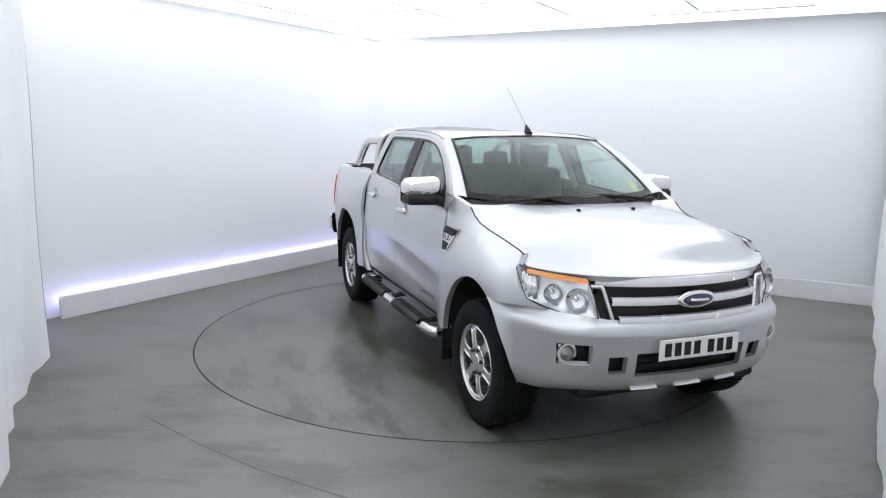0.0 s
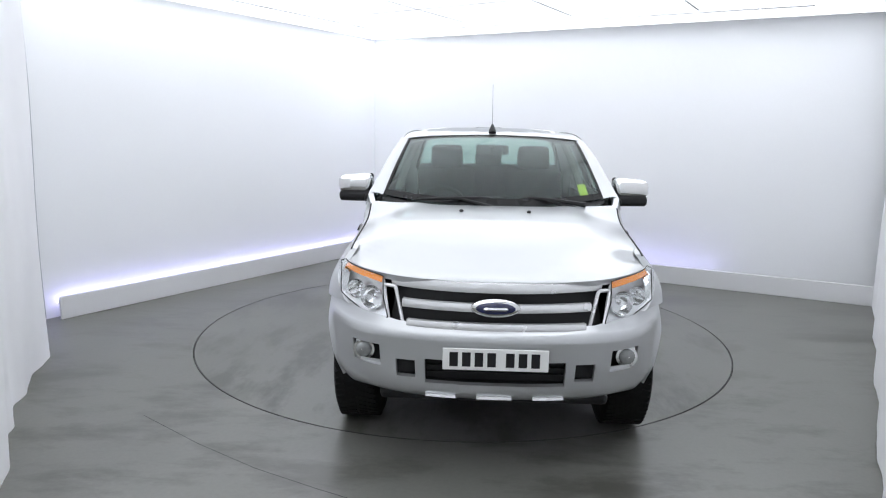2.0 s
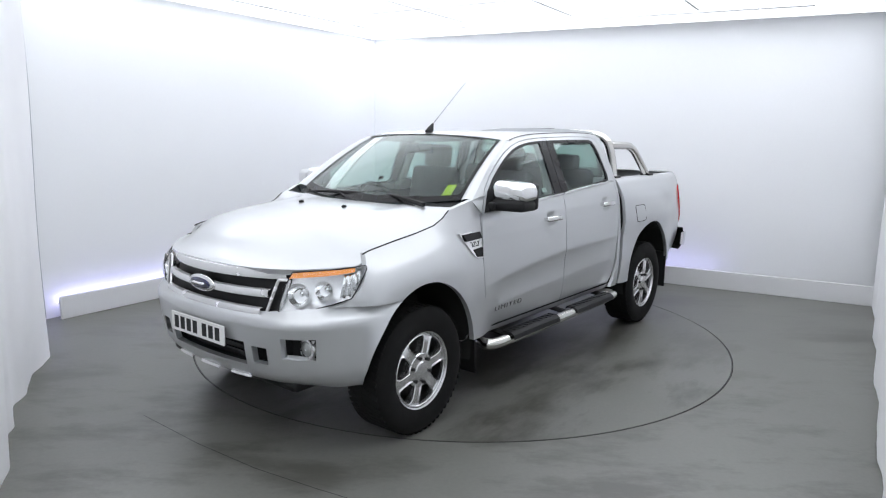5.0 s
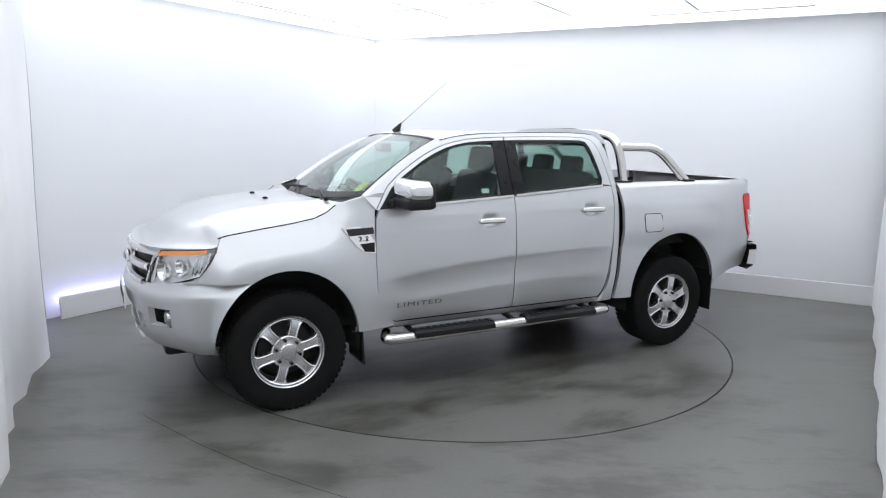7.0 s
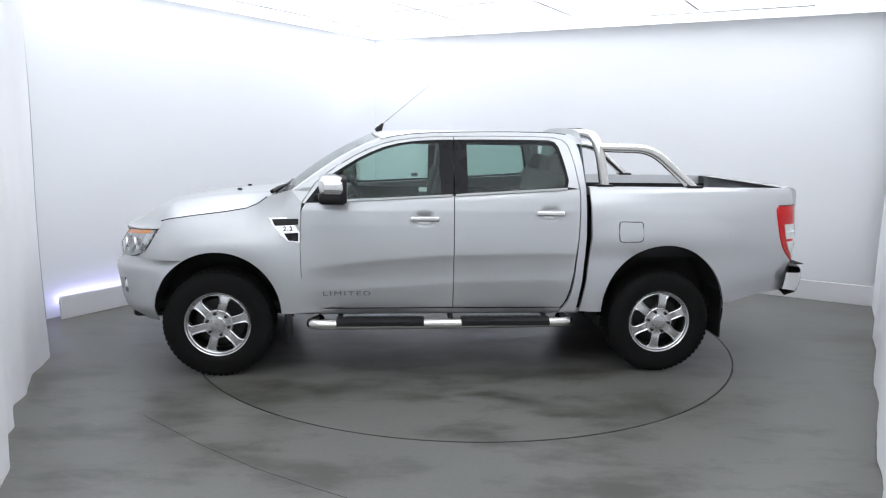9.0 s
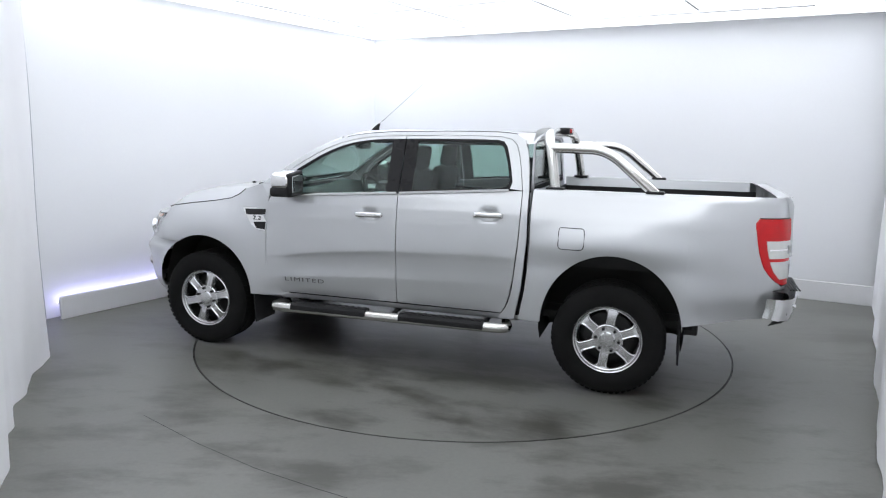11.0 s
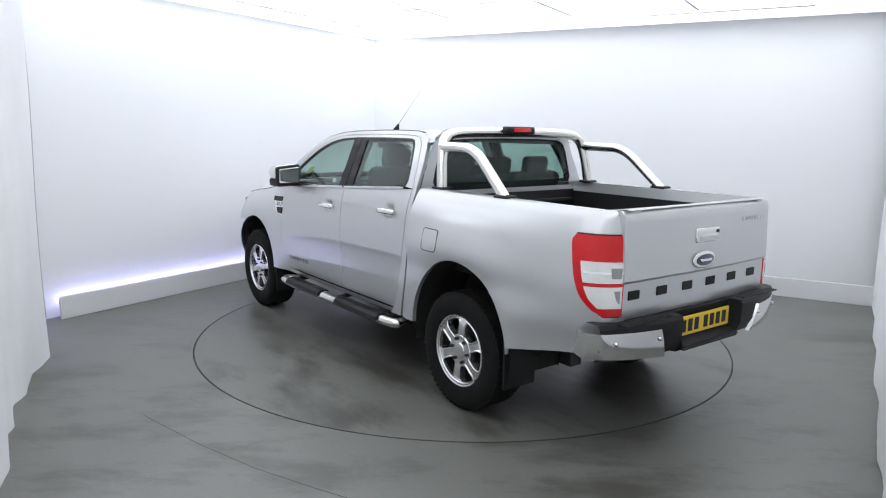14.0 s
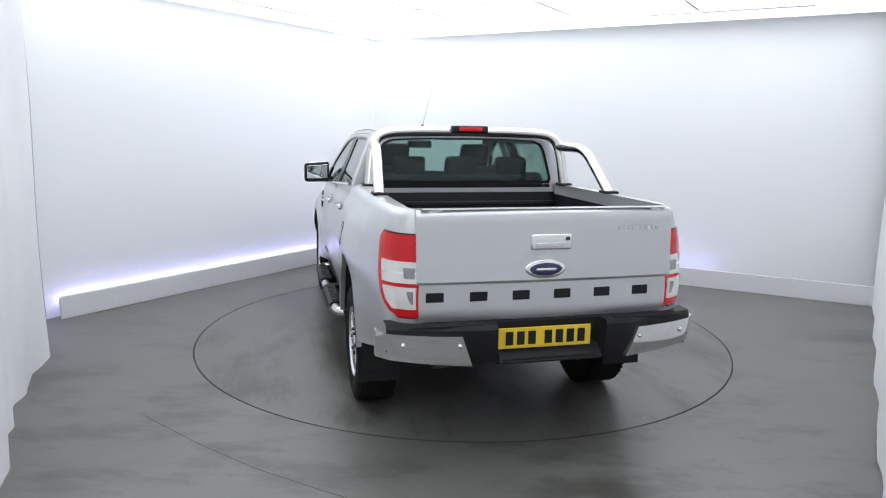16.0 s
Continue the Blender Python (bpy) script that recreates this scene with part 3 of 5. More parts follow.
def bonnet():
    bm = bmesh.new()
    zc = [(1.22, 1.288), (1.40, 1.290), (1.57, 1.284), (1.80, 1.262), (2.0, 1.228), (2.2, 1.165), (2.33, 1.10), (2.40, 1.05), (2.43, 1.02)]
    ze = [(1.22, 1.30), (1.26, 1.285), (1.32, 1.24), (1.40, 1.205), (1.55, 1.178), (1.75, 1.152), (1.94, 1.124), (1.992, 1.110), (2.06, 1.054), (2.40, 1.03)]
    front = [(0, 2.42), (0.2, 2.41), (0.35, 2.388), (0.48, 2.345), (0.592, 2.275), (0.68, 2.20), (0.75, 2.13), (0.797, 2.06)]
    edge = [(0, 1.037), (0.35, 1.037), (0.592, 1.040), (0.70, 1.045), (0.797, 1.054)]
    rear = [(0, 1.275), (0.4, 1.26), (0.797, 1.20)]

    def f(y, u):
        a, b = ip(abs(y), rear), ip(abs(y), front)
        x = a + (b - a) * u
        k = abs(y) / 0.797
        c, e = ip(x, zc), ip(x, ze)
        z = c - (c - e) * k ** 3.0 + 0.010 * math.exp(-((abs(y) - 0.50) / 0.09) ** 2) * smooth((2.25 - x) / 0.5)
        w = smooth((u - 0.70) / 0.30) ** 1.6
        z = z * (1 - w) + ip(abs(y), edge) * w
        return (x, y, z)
    ys = [math.copysign(0.797 * abs(t) ** 0.85, t) for t in lin(-1, 1, 40)]
    grid(bm, f, ys, [k / 30 for k in range(28)] + [0.93, 0.95, 0.965, 0.98, 0.99, 1.0])
    rim(bm, (-0.01, 0, -0.03))
    b = part("bonnet", bm, M_PAINT, truck, sharp=50)
    for y in (-0.2, 0.21):
        n = bmesh.new()
        bmesh.ops.create_uvsphere(n, u_segments=10, v_segments=6, radius=0.014, matrix=Matrix.Translation((1.57, y, 1.288)) @ Matrix.Diagonal((1.4, 1, 0.7, 1)))
        part("washer_nozzle", n, M_BLACK, b, "small black washer nozzle")


bonnet()
for s in SIDES:
    gap = bmesh.new()
    line = [(x, z) for x, z in SEAM if 1.2 <= x < 2.0]
    tube(gap, [(x, s * (0.7985 - (0.008 if x > 2.0 else 0)), z + 0.0005) for x, z in line], 0.0045, 6)
    part("bonnet_gap", gap, M_DARK, truck, "dark shut line beside the bonnet")


def ws_pt(u, v):
    """Windscreen: u across from the right pillar to the left, v from the base to the top."""
    k = abs(u)
    lo = Vector((1.255 - 0.19 * k ** 2.2, 0.745 * u, 1.285 + 0.045 * k ** 2.2))
    hi = Vector((0.535 - 0.065 * k ** 2, 0.630 * u, 1.738 - 0.035 * k ** 2))
    p = lo.lerp(hi, v)
    return p + Vector((0.02, 0, 0.035)) * (4 * v * (1 - v)) * (1 - 0.5 * k)


def windscreen():
    bm = bmesh.new()
    grid(bm, ws_pt, lin(-1, 1, 24), lin(0, 1, 12))
    ex = bmesh.ops.extrude_face_region(bm, geom=bm.faces[:])
    bmesh.ops.translate(bm, vec=(-0.004, 0, -0.003), verts=[v for v in ex["geom"] if isinstance(v, bmesh.types.BMVert)])
    w = part("windscreen", bm, M_GLASS, truck, "clear windscreen glass")
    w.visible_shadow = False
    bd = bmesh.new()
    o = Vector((0.003, 0, 0.003))
    for u0, u1, v0, v1 in ((-1, 1, 0, 0.075), (-1, 1, 0.990, 1), (-1, -0.975, 0.07, 0.99), (0.975, 1, 0.07, 0.985)):
        grid(bd, lambda u, v: ws_pt(u, v) + o, lin(u0, u1, 20 if u1 - u0 > 1 else 2), lin(v0, v1, 12 if v1 - v0 > 0.5 else 2))
    part("black_border", bd, M_GLOSSB, w, "black ceramic border")
    t = bmesh.new()
    grid(t, lambda u, v: ws_pt(u, v) + Vector((-0.012, 0, -0.01)), lin(0.80, 0.88, 3), lin(0.09, 0.24, 3))
    part("tax_disc", t, M_TAX, w, "yellow-green paper disc holder")
    mp = Vector((0.60, 0.0, 1.632))
    part("rear_view_mirror", boxed(mp.x - 0.02, mp.x + 0.02, -0.12, 0.12, mp.z - 0.035, mp.z + 0.035, 0.012), M_BLACK, truck)
    st = bmesh.new()
    tube(st, [(0.62, 0, 1.62), (0.66, 0, 1.66)], 0.02, 8)
    part("mirror_stalk", st, M_BLACK, truck)
    # pillars beside the screen
    for s in SIDES:
        p = bmesh.new()
        pts = [q for q in RAIL if q[0] >= 0.45]
        grid(p, lambda i, v: Vector(side_pt(pts[i], s)).lerp(ws_pt(s * 1.0, min(1, max(0, (1.065 - pts[i][0]) / 0.595))), v) + Vector((0.006, s * 0.004, 0.012)) * (4 * v * (1 - v)), range(len(pts)), lin(0, 1, 5))
        part("front_pillar", p, M_PAINT, truck)
    # scuttle below the glass
    c = bmesh.new()
    grid(c, lambda u, v: Vector((1.30 - 0.2 * abs(u) ** 2.2, 0.75 * u, 1.262 + 0.04 * abs(u) ** 2.2)).lerp(ws_pt(u, 0.0) + Vector((0, 0, -0.008)), v), lin(-1, 1, 20), lin(0, 1, 3))
    part("scuttle", c, M_BLACK, truck, "black plastic scuttle panel")
    for y0, y1 in ((-0.52, 0.06), (0.06, 0.60)):
        w2 = bmesh.new()
        a = ws_pt(y0 / 0.745, 0.015) + Vector((0.012, 0, 0.012))
        b = ws_pt(y1 / 0.745, 0.035) + Vector((0.012, 0, 0.012))
        a.y, b.y = y1, y0
        m = a.lerp(b, 0.5)
        tube(w2, [a, a.lerp(b, 0.33) + Vector((0.01, 0, 0.008)), a.lerp(b, 0.66) + Vector((0.01, 0, 0.008)), b], [0.016, 0.013, 0.010, 0.006], 6)
        tube(w2, [Vector((1.27, y1 - 0.06, 1.278)), m + Vector((0.01, 0, 0.008))], [0.016, 0.008], 6)
        part("wiper", w2, M_BLACK, truck, "black windscreen wiper")


windscreen()


def roof():
    zc = [(0.53, 1.742), (0.42, 1.765), (0.30, 1.782), (0.07, 1.803), (-0.30, 1.822), (-0.60, 1.832), (-0.85, 1.828), (-0.95, 1.815), (-1.0, 1.795), (-1.03, 1.76)]
    rz = sorted((x, z) for x, z in RAIL)
    bm = bmesh.new()

    def f(x, v):
        if x > 0.55:
            p = ws_pt(max(-1.0, min(1.0, v * 0.69 / 0.630)), 1.0)
            return (p.x + 0.003, p.y, p.z + 0.001)
        xx = x - 0.065 * abs(v) ** 2 * smooth((x - 0.2) / 0.33)
        zr = ip(max(xx, -0.97), rz)
        yr = top_y(zr)
        c = ip(x, zc)
        y = v * yr
        z = zr + (c - zr) * (1 - abs(v) ** 3.2)
        z += 0.008 * sum(math.exp(-((abs(y) - q) / 0.03) ** 2) for q in (0.14, 0.36)) * smooth((0.35 - x) / 0.2) * smooth((x + 0.85) / 0.2)
        return (xx, y, z)
    grid(bm, f, [0.56, 0.45, 0.40, 0.33, 0.25, 0.15] + lin(0.05, -0.8, 14) + [-0.85, -0.9, -0.94, -0.97, -1.0, -1.02, -1.03], [math.copysign(abs(t) ** 0.9, t) for t in lin(-1, 1, 44)])
    r = part("roof", bm, M_PAINT, truck, sharp=50)
    h = bmesh.new()
    grid(h, lambda x, v: (x - 0.06 * v * v * smooth((x - 0.2) / 0.33), v * (top_y(ip(x, rz)) - 0.03), ip(x, zc) - ip(x, [(0.2, 0.045), (0.525, 0.022)]) - ip(x, [(0.2, 0.05), (0.525, 0.035)]) * abs(v) ** 3), [0.525, 0.48, 0.42, 0.3] + lin(0.2, -0.97, 8), lin(-1, 1, 12))
    part("headliner", h, M_HEADL, truck, "pale grey headliner")
    for s in SIDES:
        g = bmesh.new()
        tube(g, [(x, s * (top_y(ip(x, rz)) - 0.012), ip(x, rz) + 0.004) for x in lin(0.42, -0.9, 16)], 0.003, 6)
        part("roof_gutter", g, M_IRON, r, "thin dark roof gutter strip")
    # whip antenna
    a = bmesh.new()
    tube(a, [(0.50, 0, 1.748), (0.478, 0, 1.772), (0.462, 0, 1.80), (0.45, 0, 1.815)], [0.03, 0.026, 0.014, 0.008], 10)
    an = part("antenna", a, M_BLACK, truck, "black whip antenna with a moulded base")
    t = bmesh.new()
    tube(t, [(0.455, 0, 1.81), (0.06, 0.005, 2.14)], [0.0026, 0.0014], 6)
    part("rod", t, M_LETTER, an)


roof()


def cab_back():
    outer = [(0.79, 0.90), (0.805, 1.36), (0.755, 1.50), (0.70, 1.63), (0.665, 1.72), (0.58, 1.775), (0.35, 1.795), (0.0, 1.80)]
    inner = [(0.682, 1.385), (0.695, 1.41), (0.672, 1.50), (0.640, 1.62), (0.610, 1.675), (0.55, 1.702), (0.33, 1.712), (0.0, 1.715)]
    bm = bmesh.new()
    for s in SIDES:
        rows = [[bm.verts.new((-1.035 + 0.05 * max(0, (z - 1.36)) / 0.4 * 0.4, s * (y0 + (y1 - y0) * v), z0 + (z1 - z0) * v)) for v in (0, 0.5, 1) for z in [z0 + (z1 - z0) * v]] for (y0, z0), (y1, z1) in zip(outer, inner)]
        for a, b in zip(rows, rows[1:]):
            for i in range(2):
                bm.faces.new((a[i], b[i], b[i + 1], a[i + 1]))
    box(bm, -1.036, -1.02, -0.79, 0.79, 0.80, 1.345)
    part("cab_back", bm, M_PAINT, truck)
    g = bmesh.new()
    loop = [(y, z) for y, z in inner] + [(-y, z) for y, z in reversed(inner[:-1])]
    vs = [g.verts.new((-1.028 + 0.02 * (z - 1.36) / 0.4, y * 1.01, z)) for y, z in loop]
    g.faces.new(vs)
    ex = bmesh.ops.extrude_face_region(g, geom=g.faces[:])
    bmesh.ops.translate(g, vec=(0.004, 0, 0), verts=[v for v in ex["geom"] if isinstance(v, bmesh.types.BMVert)])
    rw = part("rear_window", g, M_PRIV, truck, "tinted rear window glass")
    rw.visible_shadow = False
    b = bmesh.new()
    n = len(loop)
    o = [b.verts.new((-1.034 + 0.02 * (z - 1.36) / 0.4, y * 1.015, z + (0.004 if z > 1.5 else 0))) for y, z in loop]
    i2 = [b.verts.new((-1.034 + 0.02 * (z - 1.36) / 0.4, y * 0.965, 1.54 + (z - 1.54) * 0.92)) for y, z in loop]
    for k in range(n):
        b.faces.new((o[k], o[(k + 1) % n], i2[(k + 1) % n], i2[k]))
    part("black_border", b, M_GLOSSB, rw, "black window border")


cab_back()

# ---- cargo bed ----
CORNER = [(-2.5, 0.0), (-2.56, -0.018), (-2.61, -0.04), (-2.65, -0.075), (-2.675, -0.115), (-2.688, -0.145), (-2.694, -0.172)]


def bed_pt(c, z):
    """c: 0 to 1 along the flank, 1 to 2 round the rear corner."""
    if c <= 1:
        front = ip(z, [(0.47, -0.995), (0.69, -1.035), (1.02, -1.062), (1.33, -1.056)])
        x = front + (-2.5 - front) * c
        y = side_y(x, z)
    else:
        t = (c - 1) * (len(CORNER) - 1)
        i = min(int(t), len(CORNER) - 2)
        a, b = CORNER[i], CORNER[i + 1]
        x = a[0] + (b[0] - a[0]) * (t - i)
        y = side_y(-2.5, z) + a[1] + (b[1] - a[1]) * (t - i)
    if z > 1.335:
        y -= 0.02 * ((z - 1.335) / 0.04) ** 2
    return x, y


def bed():
    for s in SIDES:
        bm = bmesh.new()
        cs = []
        xs_arch = [-1.615 + 0.4649 * math.cos(a) for a in lin(0.04, math.pi - 0.04, 56)]
        base_x = [-1.06, -1.08, -1.10, -1.12, -1.14, -1.149] + xs_arch + [-2.082, -2.10, -2.15, -2.2, -2.3, -2.4, -2.5]
        cs = [(x + 1.06) / (-2.5 + 1.06) for x in base_x] + [1 + k / 18 for k in range(1, 19)]

        def f(c, v):
            xr = -1.06 + (-1.44) * min(c, 1)
            if xr > -1.15:
                lo = 0.475
            elif xr > -2.08:
                lo = max(0.475, arch(xr, -1))
            else:
                lo = ip(-xr, [(2.08, 0.53), (2.5, 0.60)]) + (0.03 * (c - 1) if c > 1 else 0)
            z = lo + (1.375 - lo) * v
            x, y = bed_pt(c, z)
            if c <= 1:
                k = smooth((z - lo) / 0.2)
                if abs(xr + 1.615) <= 0.47:
                    x = xr + (x - xr) * k
            return (x, s * y, z)
        grid(bm, f, cs, [0, 0.02, 0.05] + lin(0.1, 0.92, 18) + [0.94, 0.955, 0.97, 0.985, 1.0])
        rim(bm, (0, -s * 0.03, 0))
        side = part("bed_side", bm, M_PAINT, truck)
        # rail cap and inner wall
        r = bmesh.new()

        def outer(x):
            return (side_y(x, 1.37) if x > -2.5 else side_y(-2.5, 1.37) + ip(-x, [(-p[0], p[1]) for p in CORNER])) - 0.02
        grid(r, lambda x, k: (x, s * (outer(x), max(outer(x) - 0.03, 0.728), 0.724, 0.712)[k], (1.372, 1.378, 1.376, 1.30)[k]), lin(-1.06, -2.58, 16), range(4))
        part("rail_cap", r, M_PAINT, side, "silver bed rail lip")
        # fuel flap
        if s > 0:
            fl = bmesh.new()
            cx, cz, w, h = -1.342, 1.065, 0.085, 0.072
            grid(fl, lambda u, v: (cx + w * u, s * (side_y(cx + w * u, cz + h * v) + 0.0025), cz + h * v + 0.008 * u * (v < 0) * -1), lin(-1, 1, 6), lin(-1, 1, 6))
            rim(fl, (0, -0.01, 0))
            part("fuel_flap", fl, M_PAINT, side)
            gr = bmesh.new()
            loop = bend([(cx + w * a * 1.0, 0, cz + h * b) for a, b in ((0, 1), (1, 1), (1, -1), (-1, -0.94), (-1, 1), (0, 1))], 3, 0.18)
            tube(gr, [(p.x, side_y(p.x, p.z) + 0.001, p.z) for p in loop], 0.0035, 5)
            part("flap_gap", gr, M_DARK, side, "dark gap round the fuel flap")
    inn = bmesh.new()
    for s in SIDES:
        grid(inn, lambda x, z: (x, s * 0.715, z), [-1.06, -2.64], [0.84, 1.302])
    grid(inn, lambda x, y: (x, y, 0.84), [-1.06, -2.66], [-0.715, 0.715])
    grid(inn, lambda y, z: (-1.065, y, z), [-0.8, 0.8], [0.5, 1.315])
    b = part("bed_liner", inn, M_LINER, truck, "black ribbed bed liner")
    for k in range(9):
        y = -0.6 + 0.15 * k
        part("floor_rib", boxed(-2.6, -1.1, y - 0.035, y + 0.035, 0.84, 0.852, 0.004, 1), M_LINER, b)
    for k in range(4):
        z = 0.95 + 0.09 * k
        part("wall_rib", boxed(-1.085, -1.066, -0.7, 0.7, z, z + 0.03, 0.005, 1), M_LINER, b)
    # tailgate
    def tg(y, z):
        x = -2.700 - 0.022 * (1 - (y / 0.7) ** 2) * 0.9
        x += ip(z, [(0.80, 0.012), (0.83, 0.0), (0.995, 0.0), (1.012, -0.016), (1.03, -0.014), (1.20, -0.004), (1.33, 0.0), (1.36, 0.010), (1.375, 0.03)])
        return (x, y, z)
    t = bmesh.new()
    grid(t, tg, lin(-0.708, 0.708, 24), [0.80, 0.815, 0.83, 0.87, 0.92, 0.97, 0.995, 1.003, 1.012, 1.03, 1.07, 1.12, 1.17, 1.22, 1.27, 1.31, 1.33, 1.345, 1.36, 1.37, 1.375])
    rim(t, (0.07, 0, 0))
    gate = part("tailgate", t, M_PAINT, truck, "silver tailgate with an embossed ridge")
    c = bmesh.new()
    grid(c, lambda y, k: ((-2.70, -2.66, -2.62)[k], y, (1.378, 1.382, 1.37)[k]), lin(-0.68, 0.68, 8), range(3))
    part("gate_cap", c, M_PAINT, gate)
    hb = boxed(-2.738, -2.70, -0.115, 0.115, 1.165, 1.25, 0.012, 3)
    h = part("gate_handle", hb, M_CHROME, gate, "bright tailgate handle")
    part("handle_recess", boxed(-2.7405, -2.73, -0.09, 0.09, 1.178, 1.205, 0.004, 1), M_PAINT, h)
    part("key_lock", boxed(-2.742, -2.73, -0.10, -0.075, 1.215, 1.235, 0.004, 1), M_IRON, h)
    bd = bmesh.new()
    bmesh.ops.create_uvsphere(bd, u_segments=28, v_segments=12, radius=1, matrix=Matrix.Translation((-2.738, 0.03, 1.068)) @ Matrix.Diagonal((0.012, 0.112, 0.05, 1)))
    bg = part("oval_badge", bd, M_CHROME, gate, "dark blue oval badge with a bright rim")
    be = bmesh.new()
    bmesh.ops.create_uvsphere(be, u_segments=28, v_segments=12, radius=1, matrix=Matrix.Translation((-2.740, 0.03, 1.068)) @ Matrix.Diagonal((0.0125, 0.098, 0.040, 1)))
    bl = part("badge_field", be, M_BLUE, bg)
    wv = bmesh.new()
    tube(wv, [(-2.7505, 0.03 - 0.055 + 0.11 * k / 12, 1.068) for k in range(13)], [0.004] + [0.009] * 11 + [0.004], 8)
    part("badge_mark", wv, M_CHROME, bg)
    # plain bars where the tailgate carries its model name
    for k in range(6):
        y = 0.61 - 0.229 * k
        xs = tg(y, 0.93)[0]
        part("name_bar", boxed(xs - 0.004, xs + 0.006, y - 0.047, y + 0.047, 0.905, 0.955, 0.003, 1), M_BLACK, gate)


bed()


def pick(bm, pts, depth):
    vs = [bm.verts.new(p) for p in pts]
    f = bm.faces.new(vs)
    ex = bmesh.ops.extrude_face_region(bm, geom=[f])
    bmesh.ops.translate(bm, vec=depth, verts=[v for v in ex["geom"] if isinstance(v, bmesh.types.BMVert)])


def lamp_pt(s, c, z, out):
    x, y = bed_pt(c, z)
    t = smooth((c - 1) * 1.1)
    return (x - out * t, s * (y + out * (1 - t)), z)


def tail_lamp(s):
    zs = [(0.83, 1.52), (0.86, 1.33), (0.92, 1.16), (0.97, 1.09), (1.04, 1.03), (1.10, 1.0), (1.22, 0.985), (1.25, 1.0)]

    def patch(bm, z0, z1, edge, b, out):
        grid(bm, lambda v, u: lamp_pt(s, (lambda c0: c0 + (b - c0) * u)(min(ip(v, zs) + edge, b - 0.05)), v, out), lin(z0, z1, 16), lin(0, 1, 12))
        rim(bm, (0.02, -s * 0.02, 0))
        return bm
    t = part("tail_lamp", patch(bmesh.new(), 0.83, 1.25, 0, 2.0, 0.010), M_RED, truck, "red and clear tail lamp")
    part("reversing_lens", patch(bmesh.new(), 1.005, 1.115, 0.13, 1.92, 0.016), M_WLENS, t, "clear white lens")
    part("indicator_lens", patch(bmesh.new(), 0.872, 0.985, 0.13, 1.92, 0.016), M_WLENS, t, "clear white lens")
    for z0, z1 in ((1.03, 1.085), (0.90, 0.965)):
        part("inner_lens", patch(bmesh.new(), z0, z1, 0.58, 1.84, 0.0185), M_FOG, t)
    part("lens_divider", patch(bmesh.new(), 1.054, 1.064, 0.16, 1.9, 0.0175), M_SATIN, t)
    part("dark_edge", patch(bmesh.new(), 0.822, 1.257, 0, 2.0, 0.005), M_GLOSSB, t)


for s in SIDES:
    tail_lamp(s)


def plate(name, m, x, z, y, out, tilt=0.0):
    """A number plate with plain bars for its characters."""
    pl = part(name, boxed(x - 0.004, x + 0.004, y - 0.26, y + 0.26, z - 0.0555, z + 0.0555, 0.003, 1), m, truck, "number plate with dark characters")
    xs = [-0.205, -0.143, -0.081, -0.019, 0.072, 0.134, 0.196]
    for k in xs:
        part("plate_bar", boxed(x + out * 0.004, x + out * 0.0055, y + k - 0.021, y + k + 0.021, z - 0.036, z + 0.036), M_BLACK, pl)
    return pl


